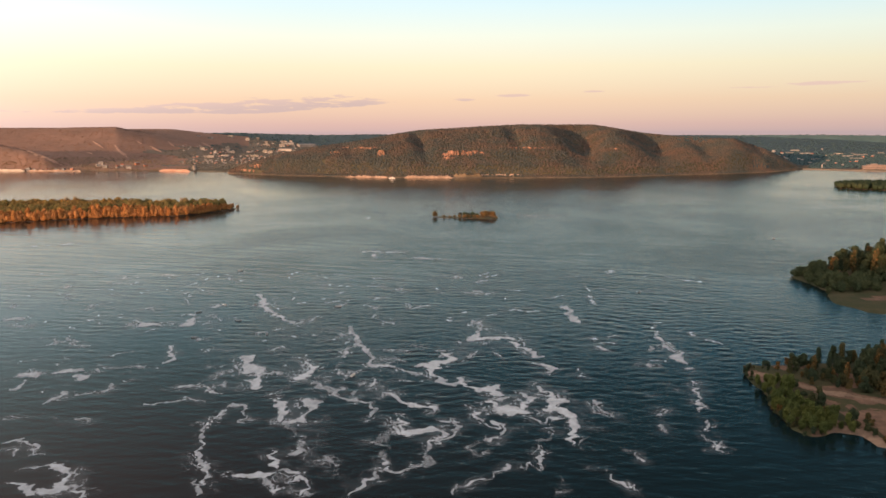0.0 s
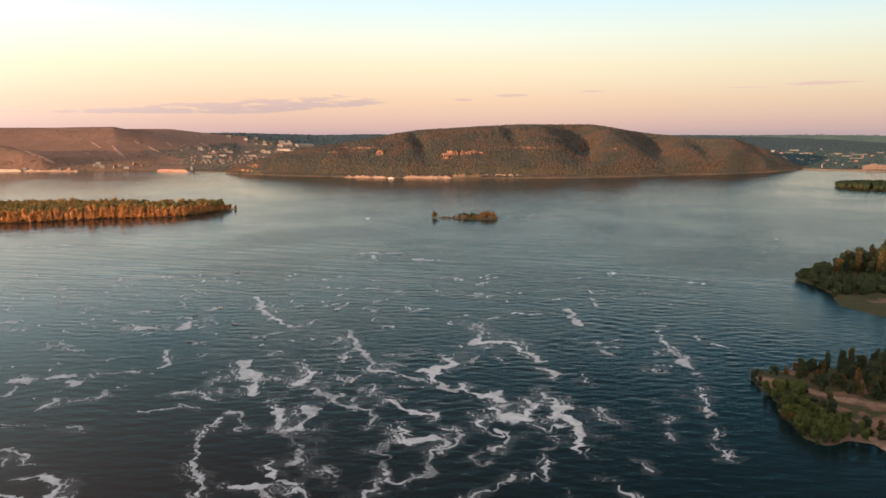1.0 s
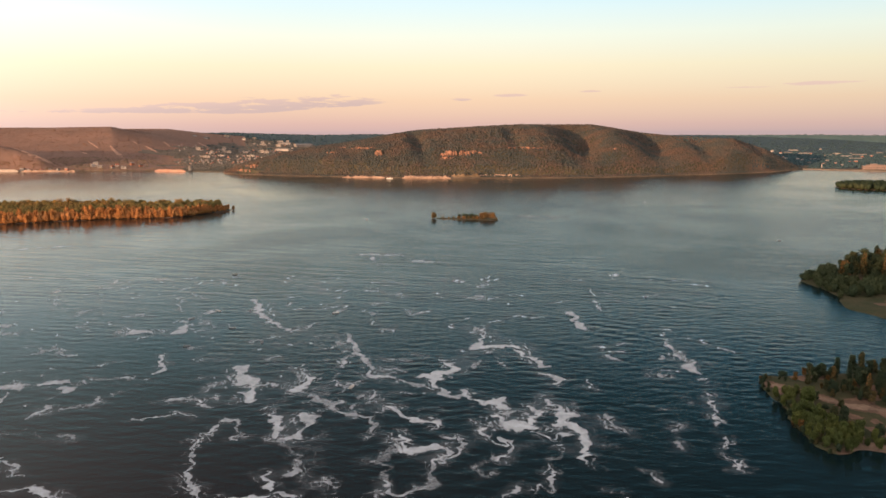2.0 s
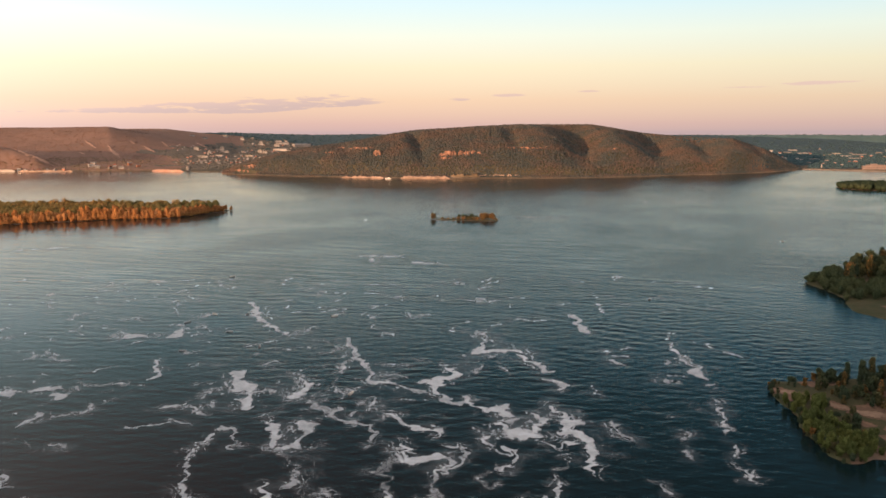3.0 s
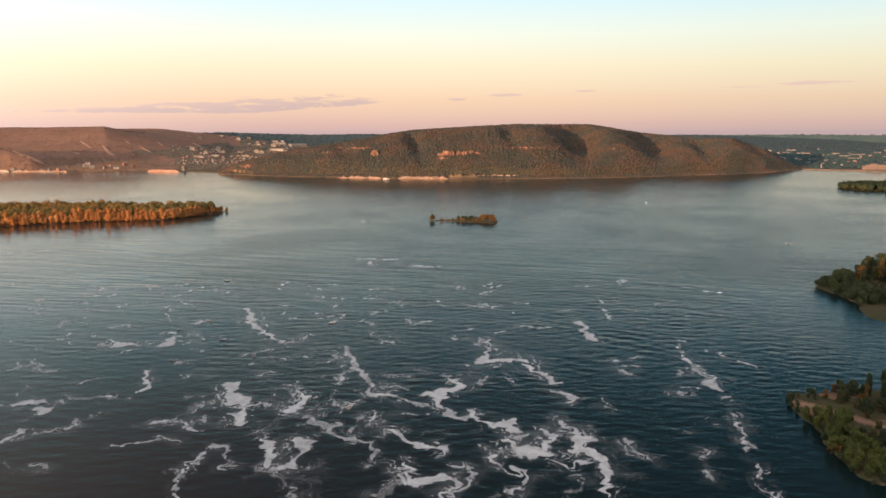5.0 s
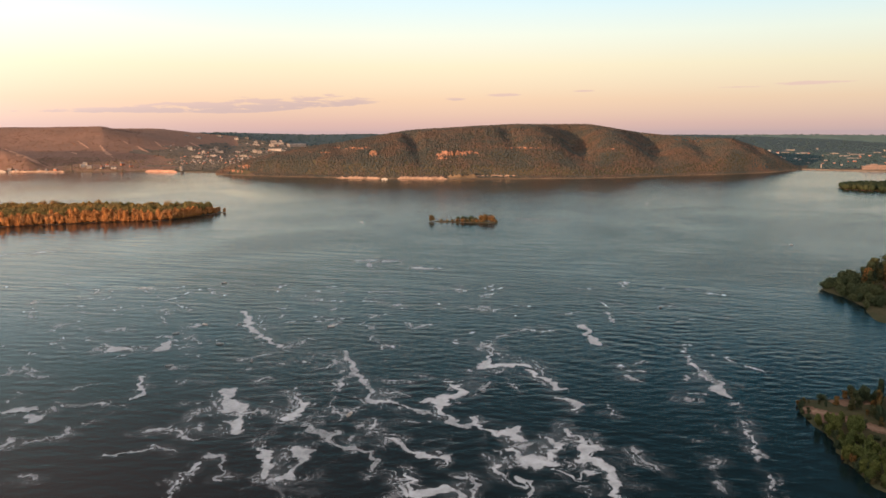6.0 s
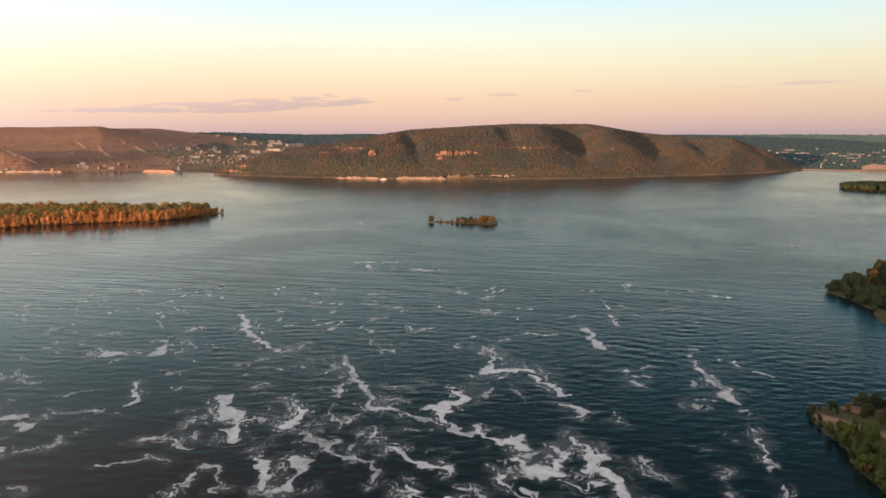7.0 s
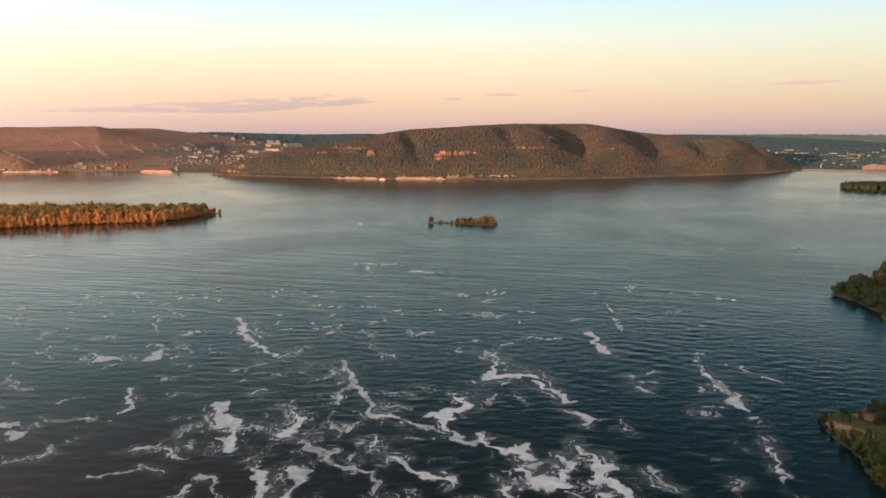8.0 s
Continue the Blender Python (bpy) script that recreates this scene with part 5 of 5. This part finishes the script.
def earth_scar(m0, y0, m1, y1, wide, seed):
    """A worn scar or track of bare earth: a ragged strip laid over the slope."""
    rng = np.random.RandomState(seed)
    a, b = np.array((m0 * y0, y0)), np.array((m1 * y1, y1))
    n = max(8, int(np.hypot(*(b - a)) / 5))
    side = np.array((-(b - a)[1], (b - a)[0])) / np.hypot(*(b - a))
    verts = []
    for k in range(n):
        t = k / (n - 1)
        half = wide * rng.uniform(0.35, 1.6) * min(1.0, 0.25 + 2.5 * min(t, 1 - t))
        mid = a + (b - a) * t + side * rng.normal(0, wide * 0.25)
        for off in (-half, -half * 0.3, half * 0.4, half):
            x, y = mid + side * off
            verts.append((x, y, float(far_height(np.array([x / y]), np.array([y]))[0]) + 2.6 - 0.8 * (abs(off) == half)))
    faces = [(c * 4 + r, c * 4 + 4 + r, c * 4 + 5 + r, c * 4 + 1 + r) for c in range(n - 1) for r in range(3)]
    tagged(new("earth_scar", mesh_from("earth_scar", np.array(verts), np.array(faces), [SCAR], False)), "steep bare earth scar on the brown slope", "bare earth", kind="structure")


for k, scar in enumerate(SCARS):
    earth_scar(*scar, 520 + k)

hill_line = lambda m: float(np.interp(m, HILL_M, HILL_SHORE)) - 4
land_line = lambda m: float(land_shore(np.array([m]))[0]) - 22
bank_strip("stone_quay", -0.050, 0.013, hill_line, 34, 5.5, STONE, "pale stone quay at the foot of the hill", "quay", 501, 0.28)
bank_strip("sand_bank", -0.127, -0.072, hill_line, 28, 4.5, STONE, "pale heaped gravel bank at the river's edge", "bank", 502, 0.5)
bank_strip("gravel_terrace", 0.013, 0.052, lambda m: hill_line(m) + 22, 26, 9, SHORE, "low gravel terrace by the river", "bank", 503, 0.4)
bank_strip("road_bank", 0.045, 0.105, lambda m: hill_line(m) + 40, 16, 7, STONE, "pale road bank above the shore", "bank", 504, 0.35)
bank_strip("embankment_wall", -0.66, -0.543, land_line, 20, 6.5, CONCRETE, "long pale concrete embankment wall by the river", "embankment", 505, 0.04)
bank_strip("beach_strip", -0.540, -0.470, land_line, 16, 4, STONE, "pale narrow beach below the hills", "beach", 506, 0.5)
bank_strip("earth_quay", -0.368, -0.328, land_line, 30, 6.5, QUAY_EARTH, "pinkish earth quay lit by low sun", "quay", 507, 0.15)
bank_strip("causeway", 0.459, 0.70, lambda m: 2455 - max(0, m - 0.459) * 1500, 22, 3.5, SHADED_CONCRETE, "long grey causeway across the river arm, shade put into its colour", "causeway", 508, 0.06)

# ---- buildings of the towns ----


def box_mesh(name, boxes, mat):
    bm = bmesh.new()
    for b in boxes:
        box(bm, *b)
    me = bpy.data.meshes.new(name)
    bm.to_mesh(me)
    bm.free()
    me.materials.append(mat)
    return me


def gable_mesh(w, d, z, h, over, mat):
    """A gabled roof with eaves, as a closed wedge."""
    x, y = w / 2 + over, d / 2 + over
    verts = [(-x, -y, z), (x, -y, z), (x, y, z), (-x, y, z), (-x, 0, z + h), (x, 0, z + h)]
    bm = bmesh.new()
    vs = [bm.verts.new(v) for v in verts]
    for f in ((0, 1, 5, 4), (2, 3, 4, 5), (0, 4, 3), (1, 2, 5), (3, 2, 1, 0)):
        bm.faces.new([vs[i] for i in f])
    me = bpy.data.meshes.new("roof")
    bm.to_mesh(me)
    bm.free()
    me.materials.append(mat)
    return me


def make_house(w, d, h, roof, wall, label):
    root = new("house", None)
    part_mesh("wall", box_mesh("wall", [(-w / 2, w / 2, -d / 2, d / 2, -3, h)], wall), root)
    part_mesh("roof", gable_mesh(w, d, h, d * 0.33, 0.5, roof), root, "sheet-metal gabled roof")
    part_mesh("chimney", box_mesh("chimney", [(w * 0.2, w * 0.2 + 0.8, -0.4, 0.4, h, h + d * 0.33 + 0.9)], BRICKWALL), root)
    pane = box_mesh("window", [(-0.7, 0.7, -0.06, 0.06, -0.8, 0.8)], GLASS)
    for x in (-w * 0.3, 0.0, w * 0.3):
        ob = part_mesh("window", pane, root)
        ob.location = (x, -d / 2 - 0.03, h * 0.55)
    return tagged(root, label, "house", "houses of the town")


def make_block(w, d, floors, label, wall=None):
    """A flat-roofed block with a parapet and a row of window bands on each floor."""
    h = floors * 3.0 + 1
    root = new("apartment_building", None)
    part_mesh("wall", box_mesh("wall", [(-w / 2, w / 2, -d / 2, d / 2, -4, h)], wall or PLASTER), root)
    part_mesh("roof", box_mesh("roof", [(-w / 2 - 0.3, w / 2 + 0.3, -d / 2 - 0.3, d / 2 + 0.3, h, h + 0.7), (-2, 2, -2, 2, h + 0.7, h + 3)], ROOF_GREY), root, "flat grey roof with a stair head")
    bays = max(3, int(w / 6))
    pane = box_mesh("window", [(-1.3, 1.3, -0.08, 0.08, -0.8, 0.8)], GLASS)
    for f in range(floors):
        for b in range(bays):
            ob = part_mesh("window", pane, root)
            ob.location = (-w / 2 + w * (b + 0.5) / bays, -d / 2 - 0.04, 2.2 + 3 * f)
    return tagged(root, label, "building", "blocks of the town")


def make_shed(w, d, h, label, wall=None):
    root = new("warehouse", None)
    part_mesh("wall", box_mesh("wall", [(-w / 2, w / 2, -d / 2, d / 2, -3, h)], wall or PLASTER), root)
    part_mesh("roof", gable_mesh(w, d, h, d * 0.12, 0.4, ROOF_PALE), root, "pale low-pitched metal roof")
    part_mesh("gate", box_mesh("gate", [(-3, 3, -d / 2 - 0.12, -d / 2, -1, h * 0.7)], ROOF_GREY), root)
    return tagged(root, label, "warehouse", "sheds of the town")


# duller wall colour that carries the shade lying over the plain's buildings
SHADED_WALL = surface("shade_greyed_wall", (0.15, 0.15, 0.15), (0.26, 0.26, 0.26), 0.1, 0.85, per_object=0.35)
ROOF_PALE = surface("pale_sheet_roof", (0.18, 0.18, 0.18), (0.29, 0.29, 0.29), 0.2, 0.6, per_object=0.2)


def settle(kinds, m0, m1, y0, y1, count, seed, gap, lo=0.8, hi=1.25, turn=0.5, top=999.0):
    """Stands buildings on the far bank's ground between two bearings and distances, kept a gap apart."""
    rng = np.random.RandomState(seed)
    done, k = [], 0
    for _ in range(count * 40):
        if len(done) >= count:
            break
        m, y = rng.uniform(m0, m1), rng.uniform(y0, y1)
        z = float(far_height(np.array([m]), np.array([y]))[0])
        x = m * y
        if z < 1.5 or z > top or any((x - a) ** 2 + (y - b) ** 2 < gap * gap for a, b in done):
            continue
        if HILL_M[0] < m < HILL_M[-2] and y < np.interp(m, HILL_M, HILL_RIDGE) + 150:
            continue
        if float(fractal(np.array([x]), np.array([y]), 170, 641, 2)[0]) < -0.15:
            continue
        done.append((x, y))
        place = pose(x, y, z, 0, 0, math.degrees(rng.normal(0.0, turn)))
        base = kinds[k % len(kinds)]
        ob = base if k < len(kinds) else copy_thing(base, place)
        ob.matrix_basis = place
        f = rng.uniform(lo, hi)
        ob.scale = (f * rng.uniform(0.85, 1.2), f, f)
        k += 1


def kinds_of_house(tag):
    return [make_house(12, 9, 5.5, ROOF_GREY, PLASTER, "small white house with grey roof " + tag),
            make_house(10, 8, 5, ROOF_RED, PLASTER, "small white house with red roof " + tag),
            make_house(14, 9, 6, ROOF_PALE, PLASTER, "white house with pale metal roof " + tag),
            make_house(11, 9, 6, ROOF_GREY, BRICKWALL, "brick house with grey roof " + tag)]


settle(kinds_of_house("in the valley town"), -0.350, -0.165, 2700, 3800, 200, 601, 15, 0.36, 0.62, 0.5, 70.0)
settle(kinds_of_house("below the hills"), -0.485, -0.385, 2500, 2700, 8, 602, 30, 0.9, 1.3)
settle([make_block(44, 12, 3, "long pale apartment block in the valley town"), make_block(26, 12, 5, "pale five-storey apartment block in the valley town")], -0.32, -0.17, 3000, 3950, 30, 603, 50, 0.45, 0.8, 0.3)
settle([make_shed(70, 24, 8, "long pale warehouse at the edge of town")], -0.205, -0.16, 3500, 3950, 4, 604, 60)
settle(kinds_of_house("on the wooded plain"), 0.425, 0.62, 2560, 3900, 34, 605, 34, 0.6, 0.95)
settle([make_shed(62, 22, 6, "long warehouse on the plain, shade put into its grey walls", SHADED_WALL), make_block(42, 14, 2, "low block on the plain, shade put into its grey walls", SHADED_WALL)], 0.44, 0.62, 2850, 3700, 14, 606, 60, 0.5, 0.8, 0.3)
settle(kinds_of_house("on the bank under the spur"), -0.538, -0.475, 2466, 2482, 9, 607, 14, 0.55, 0.85)


def river_works():
    """A stepped, pinkish river building by the causeway."""
    root = new("river_station", None)
    part_mesh("wall", box_mesh("wall", [(-8, 80, -10, 12, -6, 14), (8, 80, -8, 12, 14, 19), (24, 46, -7, 10, 19, 24)], SHADED_PINK), root)
    part_mesh("roof", box_mesh("roof", [(-8.4, 8, -10.4, 12.4, 14, 14.6), (7.6, 24, -8.4, 12.4, 19, 19.6), (46, 80, -8.4, 12.4, 19, 19.6), (23.6, 46.4, -7.4, 10.4, 24, 24.6)], ROOF_PALE), root, "flat pale roofs in steps")
    pane = box_mesh("window", [(-1.6, 1.6, -0.1, 0.1, -1.8, 1.8)], GLASS)
    for b in range(12):
        ob = part_mesh("window", pane, root)
        ob.location = (-3 + 7 * b, -10.06, 5)
    root.matrix_basis = pose(0.547 * 2420, 2420, 4, 0, 0, -18)
    root.scale = (0.75, 0.75, 0.62)
    tagged(root, "stepped pinkish plaster river station with flat roofs", "building")


# darkened pink: the shade on this shore is put into the wall colour
SHADED_PINK = surface("shade_dimmed_pink_plaster", (0.14, 0.115, 0.11), (0.21, 0.17, 0.165), 0.08, 0.85)
river_works()


def storage_tank():
    root = new("storage_tank", None)
    bm = bmesh.new()
    bmesh.ops.create_cone(bm, cap_ends=True, segments=32, radius1=6, radius2=6, depth=13, matrix=Matrix.Translation((0, 0, 5.5)))
    part("shell", bm, PLASTER, root)
    bm = bmesh.new()
    bmesh.ops.create_uvsphere(bm, u_segments=32, v_segments=12, radius=6.1, matrix=Matrix.Translation((0, 0, 12)) @ Matrix.Diagonal((1, 1, 0.55, 1)))
    part("dome", bm, PLASTER, root, "shallow domed top")
    root.matrix_basis = pose(-0.322 * 2440, 2440, 3, 0, 0, 0)
    tagged(root, "round white tank with a domed top at the quay", "tank")


storage_tank()


def light_tower():
    root = new("light_tower", None)
    bm = bmesh.new()
    bmesh.ops.create_cone(bm, cap_ends=True, segments=16, radius1=2.2, radius2=1.6, depth=12, matrix=Matrix.Translation((0, 0, 5)))
    part("shaft", bm, PLASTER, root)
    bm = bmesh.new()
    bmesh.ops.create_cone(bm, cap_ends=True, segments=16, radius1=2.3, radius2=0.4, depth=2.4, matrix=Matrix.Translation((0, 0, 12)))
    part("cap", bm, ROOF_PALE, root)
    root.matrix_basis = pose(0.492 * 2470, 2470, 3)
    tagged(root, "small white river light tower on the causeway", "tower")


light_tower()

# ---- boats ----


def make_boat(length, beam, hull_mat, label, motor):
    """An open boat: a hull with pointed bow and square stern, gunwale, thwarts and an outboard motor."""
    root = new("rowing_boat", None)
    outer, n = [], 11
    for k in range(n):
        s = k / (n - 1)
        half = beam / 2 * (1 - max(0.0, (s - 0.35) / 0.65) ** 2.2) * (0.86 + 0.14 * min(1, s / 0.3))
        half = max(half, 0.02)
        sheer = 0.42 + 0.22 * s * s
        x = length * (s - 0.5)
        outer.append([(x, -half, sheer), (x, -half * 0.8, 0.05), (x, 0, -0.15 + 0.25 * max(0, s - 0.7)), (x, half * 0.8, 0.05), (x, half, sheer)])
    bm = bmesh.new()
    rows = [[bm.verts.new(p) for p in row] for row in outer]
    inner = [[bm.verts.new((x * 0.985, y * 0.9, z + (0.0 if i in (0, 4) else 0.07))) for i, (x, y, z) in enumerate(row)] for row in outer]
    for a, b in zip(rows, rows[1:]):
        for i in range(4):
            bm.faces.new((a[i], b[i], b[i + 1], a[i + 1]))
    for a, b in zip(inner, inner[1:]):
        for i in range(4):
            bm.faces.new((a[i + 1], b[i + 1], b[i], a[i]))
    for side in (0, 4):
        for k in range(n - 1):
            bm.faces.new((rows[k][side], rows[k + 1][side], inner[k + 1][side], inner[k][side]))
    bm.faces.new(rows[0])
    bm.faces.new(inner[0][::-1])
    bmesh.ops.recalc_face_normals(bm, faces=bm.faces)
    part("hull", bm, hull_mat, root)
    for x in (-0.28, 0.0, 0.22):
        w = beam * 0.43
        bm = box(bmesh.new(), length * x - 0.14, length * x + 0.14, -w, w, 0.28, 0.33, 0.01)
        part("thwart", bm, SEATWOOD, root, "plain wooden seat board")
    if motor:
        bm = box(bmesh.new(), -length / 2 - 0.35, -length / 2 + 0.05, -0.16, 0.16, 0.42, 0.86, 0.06)
        box(bm, -length / 2 - 0.2, -length / 2 - 0.08, -0.06, 0.06, -0.4, 0.42)
        part("outboard_motor", bm, MOTOR, root, "dark outboard motor")
        bm = box(bmesh.new(), length * 0.18, length * 0.36, -beam * 0.36, beam * 0.36, 0.45, 0.62, 0.04)
        part("foredeck", bm, hull_mat, root)
    return tagged(root, label, "boat", "small boats on the river")


BOATS = [(-45, 369, 70, 1), (-147, 441, 12, 0), (-106, 449, 95, 0), (-73, 521, 20, 1), (-165, 506, 40, 0), (-154, 528, 150, 1), (-132, 528, 80, 0), (-132, 482, 10, 0), (-178, 663, 30, 1), (148, 567, 60, 0), (-105, 1080, 0, 0), (374, 859, 10, 0)]
boat_kinds = [make_boat(4.1, 1.5, HULL, "small dark open fishing boat drifting on the river", False), make_boat(4.4, 1.7, HULL_WHITE, "small white motor boat on the river", True)]
used = set()
for x, y, turn, kind in BOATS:
    m = pose(x, y, 0.1, 0, 0, turn)
    boat = copy_thing(boat_kinds[kind], m) if kind in used else boat_kinds[kind]
    used.add(kind)
    boat.matrix_basis = m


def channel_buoy():
    root = new("channel_buoy", None)
    bm = bmesh.new()
    bmesh.ops.create_cone(bm, cap_ends=True, segments=20, radius1=1.5, radius2=1.5, depth=1.2, matrix=Matrix.Translation((0, 0, 0.3)))
    part("float", bm, HULL_WHITE, root)
    bm = bmesh.new()
    bmesh.ops.create_cone(bm, cap_ends=True, segments=20, radius1=1.2, radius2=0.35, depth=3.0, matrix=Matrix.Translation((0, 0, 2.4)))
    part("tower", bm, HULL_WHITE, root, "white conical top")
    root.matrix_basis = pose(351, 1339, 0)
    root.scale = (0.42, 0.42, 0.42)
    tagged(root, "white channel buoy floating on the river", "buoy")


channel_buoy()


def river_ferry():
    """A small white passenger ferry moored below the gravel bank."""
    root = new("ferry", None)
    bm = bmesh.new()
    low, high = [], []
    for k in range(11):
        t = k / 10
        half = 3.2 * (1 - max(0.0, (t - 0.6) / 0.4) ** 2) + 0.05
        low.append((bm.verts.new((-14 + 27 * t, -half * 0.8, -0.6)), bm.verts.new((-14 + 27 * t, half * 0.8, -0.6))))
        high.append((bm.verts.new((-14 + 28 * t, -half, 1.9 + 0.9 * t * t)), bm.verts.new((-14 + 28 * t, half, 1.9 + 0.9 * t * t))))
    for k in range(10):
        bm.faces.new((low[k][0], low[k + 1][0], high[k + 1][0], high[k][0]))
        bm.faces.new((low[k + 1][1], low[k][1], high[k][1], high[k + 1][1]))
        bm.faces.new((high[k][0], high[k + 1][0], high[k + 1][1], high[k][1]))
    bm.faces.new((low[0][1], low[0][0], high[0][0], high[0][1]))
    part("hull", bm, HULL_WHITE, root)
    part("cabin", box(bmesh.new(), -11, 6, -2.3, 2.3, 1.9, 4.4, 0.15), HULL_WHITE, root)
    part("wheelhouse", box(bmesh.new(), 0, 5, -1.8, 1.8, 4.4, 6.6, 0.15), HULL_WHITE, root)
    part("funnel", box(bmesh.new(), -6, -4.4, -0.7, 0.7, 4.4, 6.4, 0.2), BUOY_RED, root, "red funnel")
    pane = box_mesh("window", [(-0.8, 0.8, -0.05, 0.05, -0.5, 0.5)], GLASS)
    for k in range(7):
        ob = part_mesh("window", pane, root)
        ob.location = (-9.6 + 2.3 * k, -2.34, 3.3)
    root.matrix_basis = pose(-0.066 * 2025, 2025, 0.2, 0, 0, 4)
    root.scale = (0.6, 0.6, 0.6)
    tagged(root, "small white passenger ferry moored at the river bank", "ferry")


river_ferry()
